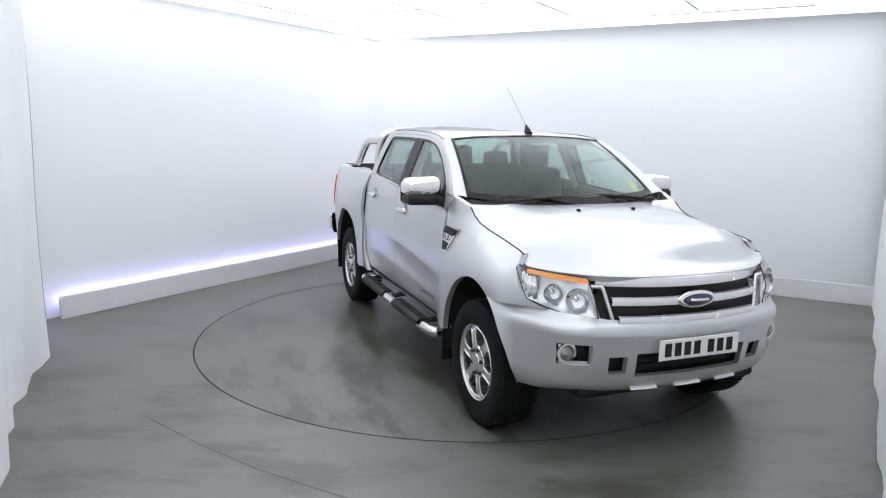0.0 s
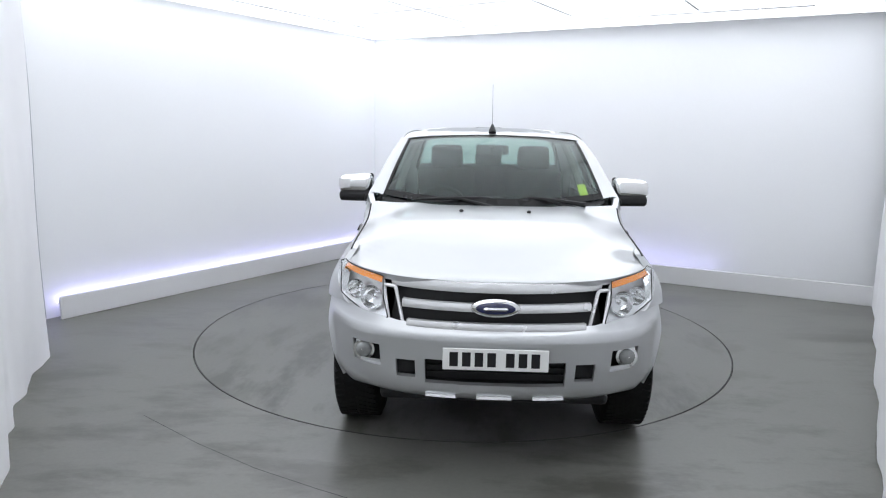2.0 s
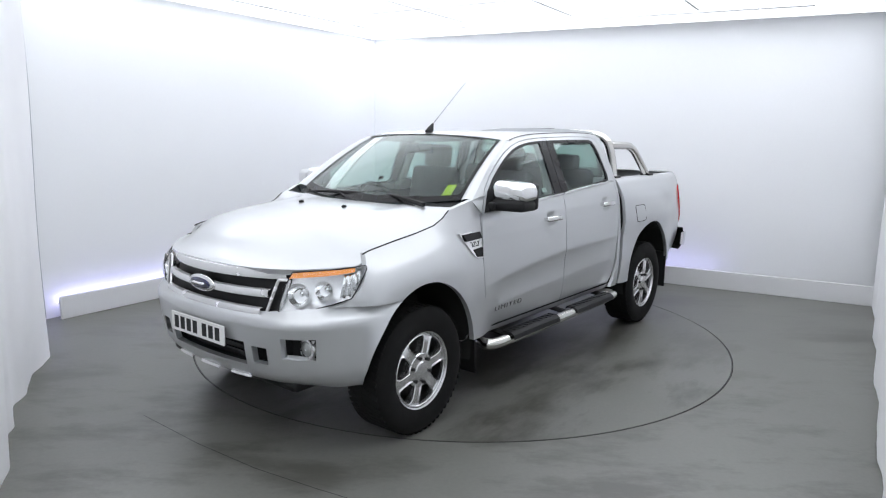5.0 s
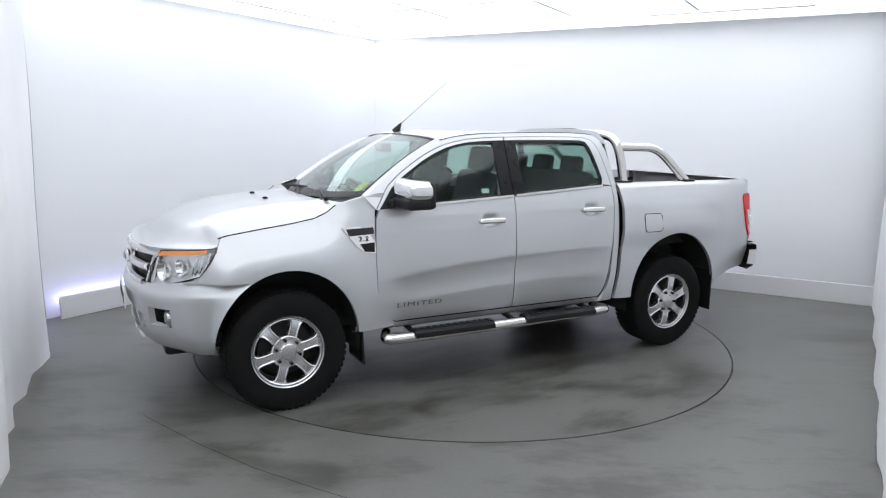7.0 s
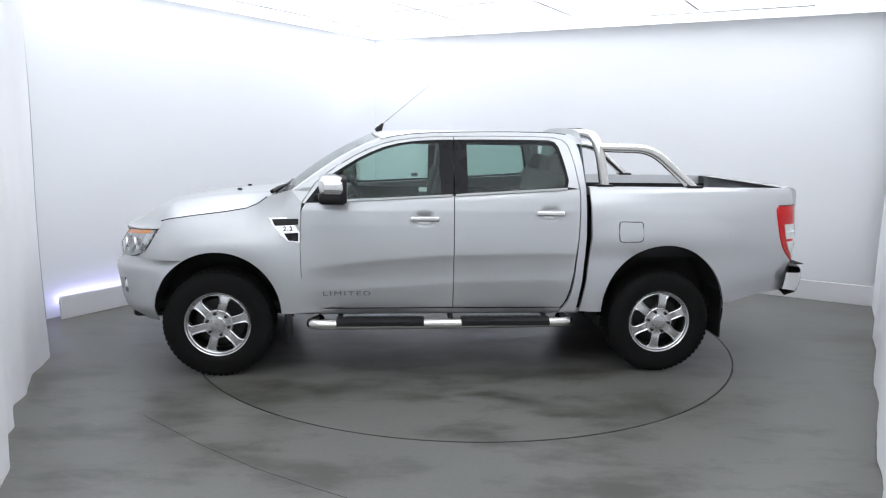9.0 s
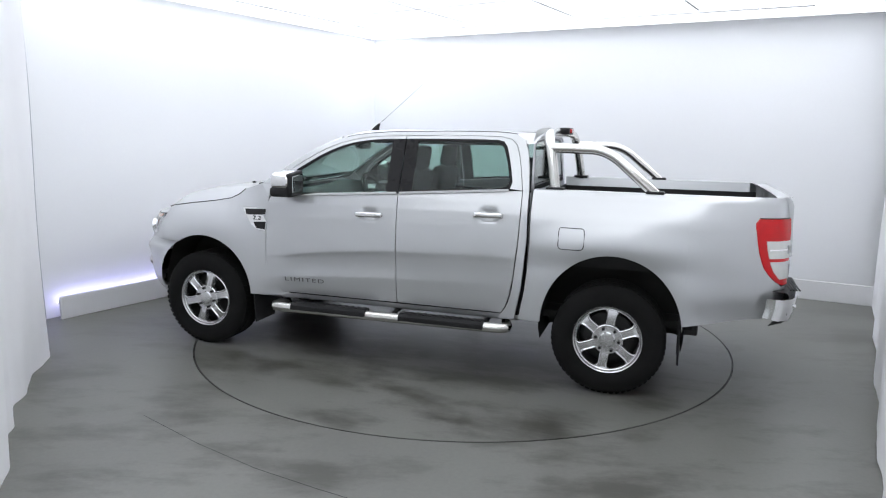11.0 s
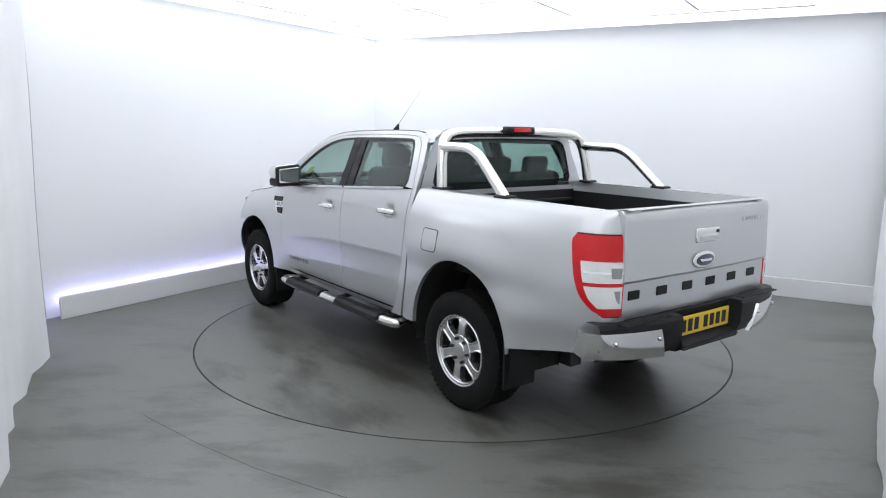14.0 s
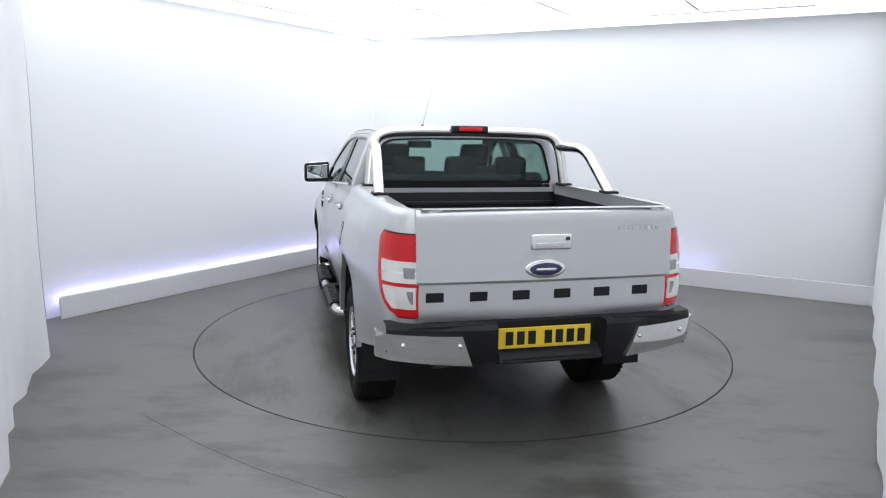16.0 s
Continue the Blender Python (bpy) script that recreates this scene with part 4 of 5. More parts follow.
def rear_bumper():
    bm = bmesh.new()

    def plan(y):
        k = abs(y) / 0.90
        return -2.815 + 0.105 * k ** 4 + 0.03 * k * k
    # black centre step
    grid(bm, lambda y, v: ((plan(y) + 0.10, plan(y) + 0.015, plan(y), plan(y) + 0.004, plan(y) + 0.03, plan(y) + 0.11)[v] if abs(y) > 0.29 else (plan(y) + 0.10, plan(y) + 0.085, plan(y) + 0.085, plan(y) + 0.09, plan(y) + 0.004, plan(y) + 0.05)[v], y, (0.80, 0.795, 0.775, 0.66, 0.60, 0.575)[v]), [-0.86, -0.7, -0.5, -0.40, -0.30, -0.285, -0.15, 0, 0.15, 0.285, 0.30, 0.40, 0.5, 0.7, 0.86], range(6))
    box(bm, plan(0) + 0.01, plan(0) + 0.085, -0.27, 0.27, 0.588, 0.612)
    rb = part("rear_bumper", bm, M_BLACK, truck, "black step bumper with bright corners")
    for k in range(4):
        for s in SIDES:
            part("tread_rib", boxed(-2.78 + 0.018 * k, -2.77 + 0.018 * k, s * 0.36, s * 0.76, 0.793, 0.801, 0.002, 1), M_BLACK, rb)
    for s in SIDES:
        c = bmesh.new()

        def f(u, v):
            y0 = 0.43 + 0.06 * v
            y = y0 + u * (0.905 - y0)
            x = plan(y) - 0.012 + 0.02 * (1 - v) ** 2
            if u > 0.86:
                x += (u - 0.86) / 0.14 * 0.03
            return (x, s * y, 0.585 + 0.165 * v + 0.035 * u * (1 - v) + 0.008 * u * v)
        rows = grid(c, f, lin(0, 1, 20), lin(0, 1, 8))
        # wrap towards the wheel
        grid(c, lambda u, v: (f(1, v)[0] + 0.07 * u, s * (0.905 + 0.008 * math.sin(u * 2.2) - 0.012 * u), f(1, v)[2] + 0.012 * u * (1 - v)), lin(0, 1, 8), lin(0, 1, 8))
        bmesh.ops.remove_doubles(c, verts=c.verts, dist=0.002)
        rim(c, (0.02, -s * 0.01, 0.0))
        e = part("bumper_corner", c, M_CHROME, rb, "bright chrome bumper corner")
        for y in (0.50, 0.78):
            q = bmesh.new()
            bmesh.ops.create_uvsphere(q, u_segments=10, v_segments=6, radius=0.013, matrix=Matrix.Translation((plan(y) - 0.012, s * y, 0.70)))
            part("parking_sensor", q, M_ALLOY, e)
    pl = plate("rear_number_plate", M_PLY, -2.762, 0.712, 0.03, -1)
    # tow bar end and exhaust
    ex = bmesh.new()
    tube(ex, [(-2.1, -0.60, 0.52), (-2.42, -0.60, 0.52)], 0.032, 12)
    part("exhaust_pipe", ex, M_IRON, truck)


rear_bumper()

# ---- nose ----
NOSE = [(2.478, 0.0), (2.474, 0.15), (2.462, 0.28), (2.448, 0.37), (2.42, 0.50), (2.385, 0.60), (2.335, 0.685), (2.27, 0.752), (2.165, 0.822), (2.05, 0.882)]
NLEN = [0.0]
for a_, b_ in zip(NOSE, NOSE[1:]):
    NLEN.append(NLEN[-1] + math.hypot(b_[0] - a_[0], b_[1] - a_[1]))


def nose(q, inset=0.0):
    """Plan of the nose at arc length q from the centre; inset pulls it back along its normal."""
    k = abs(q)
    x, y = np.interp(k, NLEN, [p[0] for p in NOSE]), np.interp(k, NLEN, [p[1] for p in NOSE])
    k2 = min(NLEN[-1] - 0.001, k + 0.05)
    k1 = max(0.0, k2 - 0.1)
    dx, dy = np.interp(k2, NLEN, [p[0] for p in NOSE]) - np.interp(k1, NLEN, [p[0] for p in NOSE]), np.interp(k2, NLEN, [p[1] for p in NOSE]) - np.interp(k1, NLEN, [p[1] for p in NOSE])
    ln = math.hypot(dx, dy)
    nx, ny = dy / ln, -dx / ln
    return float(x - nx * inset), math.copysign(float(y - ny * inset), q) if q else 0.0


def arc_of(y):
    return float(np.interp(y, [p[1] for p in NOSE], NLEN))


BPROF = [(0.40, 0.13), (0.43, 0.075), (0.47, 0.045), (0.52, 0.030), (0.60, 0.016), (0.68, 0.006), (0.72, 0.0), (0.745, -0.004), (0.775, 0.002), (0.80, 0.022), (0.86, 0.045)]


BTOP = [(0, 0.812), (0.46, 0.812), (0.55, 0.828), (0.70, 0.846), (0.76, 0.862), (0.80, 0.858), (0.84, 0.850)]


def front_bumper():
    q1, q2, q3 = arc_of(0.355), arc_of(0.405), arc_of(0.505)
    f1, f2 = arc_of(0.590), arc_of(0.745)
    end = NLEN[-1]
    half = sorted(set(lin(0, q1, 8) + [q2, q3, f1, f2] + lin(q3, f1, 3) + lin(f1, f2, 5) + lin(f2, end, 10)))
    qs = sorted({round(v, 5) for k in half for v in (k, -k)})
    zs = sorted({0.40, 0.415, 0.43, 0.45, 0.47, 0.49, 0.508, 0.53, 0.55, 0.575, 0.60, 0.625, 0.64, 0.665, 0.69, 0.71, 0.735, 0.745, 0.76, 0.775, 0.79, 0.81, 0.84, 0.86})
    bm = bmesh.new()

    def f(q, z):
        k = smooth((abs(q) - arc_of(0.70)) / 0.25)
        ins = ip(z, BPROF) * (1 - 0.75 * k * (1 - smooth((z - 0.755) / 0.05))) + (0.0 if z > 0.5 else (0.5 - z) * 0.3 * k)
        x, y = nose(q, ins)
        zz = z if z < 0.79 else 0.79 + (z - 0.79) / 0.07 * (ip(abs(y), BTOP) - 0.79)
        return (x, y, zz)
    grid(bm, f, qs, zs)
    for s in SIDES:
        def back(u, z):
            x0, y0, z = f(s * end, z)
            k = 1 - ((z - 0.45) / 0.46) ** 2 if z > 0.45 else 1
            xa = 1.60 + 0.445 * math.sqrt(max(k, 0.0))
            x = x0 + (xa - x0) * u
            y1 = side_y(max(xa, 1.9), z) - (0.03 if z < 0.5 else 0.0) * (0.5 - z) / 0.1
            return (x, s * (abs(y0) + (y1 - abs(y0)) * u), z)
        grid(bm, back, lin(0, 1, 8), zs)
    bmesh.ops.remove_doubles(bm, verts=bm.verts, dist=0.0008)

    def hole(fc):
        c = fc.calc_center_median()
        y, z = abs(c.y), c.z
        if 0.508 < z < 0.64 and (y < 0.352 or (0.407 < y < 0.503 and 0.53 < z < 0.625)):
            return True
        return 0.575 < z < 0.69 and 0.592 < y < 0.743 and z > 0.575 + 0.35 * (y - 0.69)
    bmesh.ops.delete(bm, geom=[fc for fc in bm.faces if hole(fc)], context="FACES")
    inner = [e for e in bm.edges if e.is_boundary and 0.50 < (e.verts[0].co.z + e.verts[1].co.z) / 2 < 0.70 and abs(e.verts[0].co.y) < 0.76]
    r = bmesh.ops.extrude_edge_only(bm, edges=inner)
    bmesh.ops.translate(bm, vec=(-0.035, 0, 0.004), verts=[v for v in r["geom"] if isinstance(v, bmesh.types.BMVert)])
    r = bmesh.ops.extrude_edge_only(bm, edges=[e for e in r["geom"] if isinstance(e, bmesh.types.BMEdge) and e.is_boundary])
    bmesh.ops.translate(bm, vec=(-0.045, 0, 0), verts=[v for v in r["geom"] if isinstance(v, bmesh.types.BMVert)])
    for fc in r["geom"]:
        if isinstance(fc, bmesh.types.BMFace):
            fc.material_index = 1
    fb = part("front_bumper", bm, M_PAINT, truck, sharp=45)
    fb.data.materials.append(M_BLACK)
    k = bmesh.new()
    grid(k, lambda y, z: (2.36 - 0.02 * abs(y), y, z), lin(-0.55, 0.55, 8), [0.49, 0.66])
    for i in range(3):
        box(k, 2.362, 2.375, -0.36, 0.36, 0.54 + 0.034 * i, 0.553 + 0.034 * i)
    part("intake_mesh", k, M_BLACK, fb, "black intake grille")
    for s in SIDES:
        g = bmesh.new()
        grid(g, lambda y, z: (2.290 - 0.45 * (y - 0.58), s * y, z), [0.56, 0.76], [0.56, 0.71])
        part("fog_recess", g, M_BLACK, fb)
        fx, fy, fz = 2.268, s * 0.682, 0.632
        d = bmesh.new()
        tube(d, [(fx - 0.03, fy, fz), (fx + 0.022, fy, fz)], [0.052, 0.056], 20)
        fo = part("fog_lamp", d, M_CHROME, fb, "round fog lamp with a chrome rim")
        bz = bmesh.new()
        grid(bz, lambda y, z: (2.345 - 0.45 * (y - 0.60) - 0.02 * abs(z - 0.632) / 0.05, s * y, z), [0.69, 0.705, 0.727], lin(0.585, 0.68, 4))
        grid(bz, lambda y, z: (2.335 - 0.45 * (y - 0.60), s * y, z), lin(0.59, 0.725, 5), [0.577, 0.588, 0.594])
        part("fog_bezel", bz, M_PAINT, fb)
        d = bmesh.new()
        bmesh.ops.create_uvsphere(d, u_segments=18, v_segments=10, radius=1, matrix=Matrix.Translation((fx + 0.02, fy, fz)) @ Matrix.Diagonal((0.015, 0.043, 0.043, 1)))
        part("lens", d, M_FOG, fo)
    part("lower_skid", boxed(2.03, 2.30, -0.60, 0.60, 0.362, 0.43, 0.03, 3), M_BLACK, fb, "black lower air dam")
    for y0, y1 in ((-0.36, -0.20), (-0.09, 0.09), (0.20, 0.36)):
        st = bmesh.new()
        grid(st, lambda q, k: (*nose(q, (0.060, 0.052, 0.056, 0.075)[k]), (0.424, 0.428, 0.440, 0.446)[k]), lin(math.copysign(arc_of(abs(y0)), y0), math.copysign(arc_of(abs(y1)), y1), 10), range(4))
        part("skid_trim", st, M_TRIM, fb)
    plate("front_number_plate", M_PLW, 2.492, 0.662, 0.0, 1)


front_bumper()


def grille():
    back = bmesh.new()
    grid(back, lambda q, z: (*nose(q, 0.075 + 0.09 * (q / 0.6) ** 2 * (z - 0.79) / 0.2), z), lin(-arc_of(0.565), arc_of(0.565), 20), [0.79, 0.90, 1.0])
    g = part("grille", back, M_BLACK, truck, "three-bar chrome grille")
    for z0, z1, out, w, sweep in ((0.980, 1.033, 0.034, 0.578, 0.075), (0.885, 0.929, 0.026, 0.490, 0.03), (0.789, 0.832, 0.018, 0.455, 0.008)):
        b = bmesh.new()
        prof = [(0.0, 0.03), (0.05, 0.005), (0.5, 0.0), (0.95, 0.006), (1.0, 0.03)]
        grid(b, lambda q, k: (*nose(q, out + prof[k][1] + sweep * (q / arc_of(w)) ** 2), z0 + (z1 - z0) * prof[k][0]), lin(-arc_of(w), arc_of(w), 28), range(5))
        part("grille_bar", b, M_TRIM, g, "polished chrome bar")
    for s in SIDES:
        c = bmesh.new()
        tube(c, bend([(nose(s * arc_of(y), 0.052)[0] - 0.22 * (z - 0.79), s * y, z) for y, z in ((0.50, 0.788), (0.538, 0.790), (0.578, 0.985), (0.512, 0.982), (0.464, 0.788), (0.50, 0.788))], 3, 0.12), 0.0095, 8)
        part("side_surround", c, M_TRIM, g)
    bd = bmesh.new()
    bmesh.ops.create_uvsphere(bd, u_segments=32, v_segments=14, radius=1, matrix=Matrix.Translation((2.448, -0.005, 0.912)) @ Matrix.Diagonal((0.022, 0.122, 0.048, 1)))
    bg = part("oval_badge", bd, M_CHROME, g, "dark blue oval badge with a chrome rim")
    be = bmesh.new()
    bmesh.ops.create_uvsphere(be, u_segments=32, v_segments=14, radius=1, matrix=Matrix.Translation((2.452, -0.005, 0.912)) @ Matrix.Diagonal((0.0225, 0.107, 0.038, 1)))
    part("badge_field", be, M_BLUE, bg)
    wv = bmesh.new()
    tube(wv, [(2.4725, -0.065 + 0.12 * k / 12, 0.912) for k in range(13)], [0.004] + [0.009] * 11 + [0.004], 8)
    part("badge_mark", wv, M_CHROME, bg)


grille()


def headlamp(s):
    def wing_y(x, z):
        y = side_y(x, z)
        w = max(0.0, min(1.0, (z - 0.88) / (ip(min(x, 1.99), SEAM) - 0.88)))
        return y - (y - 0.800) * w ** 2.4
    top = [Vector(p) for p in ((2.29, 0.582, 1.026), (2.235, 0.64, 1.032), (2.17, 0.71, 1.038), (2.11, 0.765, 1.044), (2.05, 0.806, 1.050), (1.998, 0.829, 1.057))]
    low = [Vector(p) for p in ((2.359, 0.548, 0.824), (2.315, 0.63, 0.830), (2.256, 0.705, 0.843), (2.18, 0.77, 0.864), (2.104, wing_y(2.104, 0.897) + 0.002, 0.897), (2.012, wing_y(2.012, 1.035) + 0.001, 1.035))]

    def along(line, u):
        t = u * (len(line) - 1)
        i = min(int(t), len(line) - 2)
        return line[i].lerp(line[i + 1], t - i)

    def hp(u, v, ins):
        p = along(low, u).lerp(along(top, u), v)
        k = 4 * v * (1 - v) * (0.030 - 0.012 * u)
        n = Vector((1 - 0.45 * u, 0.25 + 0.55 * u, 0.15)).normalized()
        p = p + n * (k - ins)
        return (p.x, s * p.y, p.z)
    hb = bmesh.new()
    grid(hb, lambda u, v: hp(u, v, 0.06 * math.sin(math.pi * min(1, max(0, v))) ** 0.5), lin(0.0, 1, 18), lin(0, 1, 8))
    h = part("headlamp", hb, M_SATIN, truck, "clear headlamp with an amber upper strip")
    for u, v, r in ((0.20, 0.42, 0.064), (0.47, 0.46, 0.052)):
        b = bmesh.new()
        p = Vector(hp(u, v, 0.03))
        prof = [(0.020, r), (0.004, r * 0.92), (-0.015, r * 0.72), (-0.028, r * 0.45), (-0.034, 0.016), (-0.010, 0.013), (-0.004, 0.004)]
        tube(b, [p + Vector((d, s * d * 0.35, 0)) for d, _ in prof], [q for _, q in prof], 24, False)
        part("reflector", b, M_CHROME, h, "bright reflector bowl")
    dv = bmesh.new()
    grid(dv, lambda k, v: Vector(hp(0.66 + 0.03 * k, 0.06 + 0.74 * v, 0.012 + 0.02 * (k % 2))), range(9), lin(0, 1, 6))
    part("side_reflector", dv, M_CHROME, h)
    am = bmesh.new()
    grid(am, lambda u, v: hp(u, 0.84 + 0.145 * v, 0.004), lin(0.01, 0.80, 14), lin(0, 1, 3))
    part("indicator", am, M_AMBER, h, "amber indicator strip")
    gl = bmesh.new()
    grid(gl, lambda u, v: hp(u, v, -0.006 * math.sin(math.pi * v)), lin(0, 1, 20), lin(0, 1, 8))
    c = part("lens", gl, M_CLEAR, h, "clear lens cover")
    c.visible_shadow = False
    ed = bmesh.new()
    loop = [hp(u, 0, 0.002) for u in lin(0, 1, 14)] + [hp(1, v, 0.002) for v in (0.5, 1)] + [hp(u, 1, 0.002) for u in lin(1, 0, 14)] + [hp(0, v, 0.002) for v in (0.5, 0)]
    tube(ed, loop, 0.0032, 6)
    part("edge_seal", ed, M_BLACK, h)


for s in SIDES:
    headlamp(s)


# ---- wheels ----
def wheel_meshes():
    t = bmesh.new()
    prof = [(0.224, -0.10), (0.238, -0.118), (0.27, -0.130), (0.31, -0.133), (0.345, -0.128), (0.366, -0.115), (0.378, -0.10), (0.380, -0.05), (0.380, 0.05), (0.378, 0.10), (0.366, 0.115), (0.345, 0.128), (0.31, 0.133), (0.27, 0.130), (0.238, 0.118), (0.224, 0.10)]
    lathe(t, prof, 64)
    return t


def wheel(x, s):
    w = new("wheel")
    w.parent = truck
    w.matrix_basis = pose(x, s * 0.785, WR_)
    tagged(w, "six-spoke silver alloy wheel with a chunky black tyre")
    ty, tr = wheel_meshes(), bmesh.new()
    for k in range(58):
        a = 2 * math.pi * k / 58
        for y0, y1, ph in ((-0.112, -0.062, 0), (-0.054, -0.004, 0.5), (0.004, 0.054, 0), (0.062, 0.112, 0.5)):
            aa = a + ph * 2 * math.pi / 58
            m = Matrix.Rotation(-aa, 4, "Y") @ Matrix.Translation((0.379, (y0 + y1) / 2, 0)) @ Matrix.Rotation(radians(18 if y0 < 0 else -18), 4, "X")
            bmesh.ops.create_cube(tr, size=1, matrix=m @ Matrix.Diagonal((0.006, y1 - y0, 0.028, 1)))
    tyre = part("tyre", ty, M_RUBBER, w, "black all-terrain tyre", 30)
    tagged(part("tread", tr, M_RUBBER, tyre), "chunky black tread blocks", kind="stuff")
    r = bmesh.new()
    lathe(r, [(0.226, s * 0.104), (0.234, s * 0.113), (0.231, s * 0.120), (0.224, s * 0.115), (0.217, s * 0.094)], 64)
    rm = part("rim", r, M_ALLOY, w, "silver alloy rim")
    ba = bmesh.new()
    lathe(ba, [(0.217, s * 0.094), (0.210, s * 0.02), (0.210, -s * 0.09), (0.228, -s * 0.11)], 64)
    part("barrel", ba, M_SHADE, rm, "dark inner wheel barrel")
    lp = bmesh.new()
    lathe(lp, [(0.216, s * 0.095), (0.218, s * 0.108), (0.213, s * 0.112), (0.208, s * 0.107), (0.206, s * 0.085)], 64)
    part("rim_ring", lp, M_ALLOY, rm)
    for k in range(6):
        a = 2 * math.pi * k / 6 + radians(14 if x > 0 else 22)
        sp = bmesh.new()
        secs = [(0.045, 0.026, 0.100), (0.085, 0.033, 0.109), (0.105, 0.031, 0.113), (0.14, 0.030, 0.114), (0.175, 0.032, 0.113), (0.192, 0.038, 0.110), (0.203, 0.052, 0.107), (0.212, 0.075, 0.104)]
        rows = []
        for rad, hw, y in secs:
            rows.append([sp.verts.new((rad, s * yy, ww)) for ww, yy in ((-hw, y - 0.05), (-hw, y - 0.004), (-hw * 0.86, y), (-hw * 0.62, y - 0.007), (hw * 0.62, y - 0.007), (hw * 0.86, y), (hw, y - 0.004), (hw, y - 0.05))])
        for p, q in zip(rows, rows[1:]):
            for i in range(7):
                sp.faces.new((p[i], q[i], q[i + 1], p[i + 1]))
        bmesh.ops.rotate(sp, matrix=Matrix.Rotation(a, 3, "Y"), verts=sp.verts)
        part("spoke", sp, M_ALLOY, rm)
        nut = bmesh.new()
        b = a + math.pi / 6
        tube(nut, [(0.078 * math.cos(b), s * 0.085, -0.078 * math.sin(b)), (0.078 * math.cos(b), s * 0.121, -0.078 * math.sin(b))], 0.011, 6)
        part("wheel_nut", nut, M_BLACK, rm)
    h = bmesh.new()
    rg = lathe(h, [(0.108, s * 0.060), (0.105, s * 0.102), (0.098, s * 0.109), (0.070, s * 0.107), (0.052, s * 0.110), (0.046, s * 0.116), (0.030, s * 0.118), (0.002, s * 0.118)], 32)
    part("hub", h, M_ALLOY, rm)
    d = bmesh.new()
    lathe(d, [(0.05, s * 0.02), (0.17, s * 0.02), (0.17, s * 0.0), (0.05, s * 0.0)], 40)
    part("brake_disc", d, M_SHADE, w)
    b = bmesh.new()
    lathe(b, [(0.0, s * -0.03), (0.205, s * -0.03)], 32)
    part("back_plate", b, M_DARK, w)
    return w


for x in (WX, -WX):
    for s in SIDES:
        wheel(x, s)


def underside():
    for cx, r0, zc in ((1.60, 0.462, 0.45), (-1.615, 0.48, 0.47)):
        for s in SIDES:
            b = bmesh.new()
            grid(b, lambda a, y: (cx + r0 * math.cos(a), s * (y - (0.09 * smooth((cx + r0 * math.cos(a) - 1.86) / 0.17) if y > 0.6 else 0.0)), zc + (r0 + 0.02) * math.sin(a)), lin(0.0 if cx > 0 else -0.25, math.pi + 0.25, 26), [0.50, 0.905])
            grid(b, lambda a, r: (cx + r * math.cos(a), s * 0.50, zc + r * math.sin(a)), lin(-0.25, math.pi + 0.25, 26), [0.01, r0 + 0.02])
            part("wheel_well", b, M_DARK, truck, "dark wheel-arch liner")
    for s in SIDES:
        part("chassis_rail", boxed(-2.2, 2.2, s * 0.40, s * 0.50, 0.36, 0.52, 0.01, 1), M_IRON, truck)
        sl = bmesh.new()
        grid(sl, lambda x, v: (x, s * (0.885, 0.875, 0.85, 0.80)[v], (0.492, 0.465, 0.445, 0.44)[v]), lin(1.16, -1.0, 10), range(4))
        part("sill", sl, M_PAINT, truck)
        part("inner_panel", boxed(-1.0, 0.97, s * 0.79, s * 0.83, 0.46, 1.24), M_DASH, truck, "dark inner door panel")
        # mud flaps
        for x, z0, z1, y0, y1 in ((1.13, 0.24, 0.56, 0.66, 0.93), (-2.07, 0.27, 0.62, 0.68, 0.93)):
            fl = bmesh.new()
            grid(fl, lambda y, z: (x - (0.55 - z) * 0.06 * (1 if x > 0 else 0.25), s * y, z), [y0, (y0 + y1) / 2, y1], lin(z0, z1, 4))
            rim(fl, (0.012, 0, 0))
            part("mud_flap", fl, M_BLACK, truck, "black rubber mud flap")
    part("underfloor", boxed(-2.15, 2.15, -0.72, 0.72, 0.46, 0.51), M_DARK, truck)
    for x in (WX, -WX):
        ax = bmesh.new()
        tube(ax, [(x, -0.7, 0.37), (x, -0.1, 0.36), (x, 0.1, 0.36), (x, 0.7, 0.37)], [0.04, 0.06, 0.06, 0.04], 10)
        part("axle", ax, M_IRON, truck)


underside()


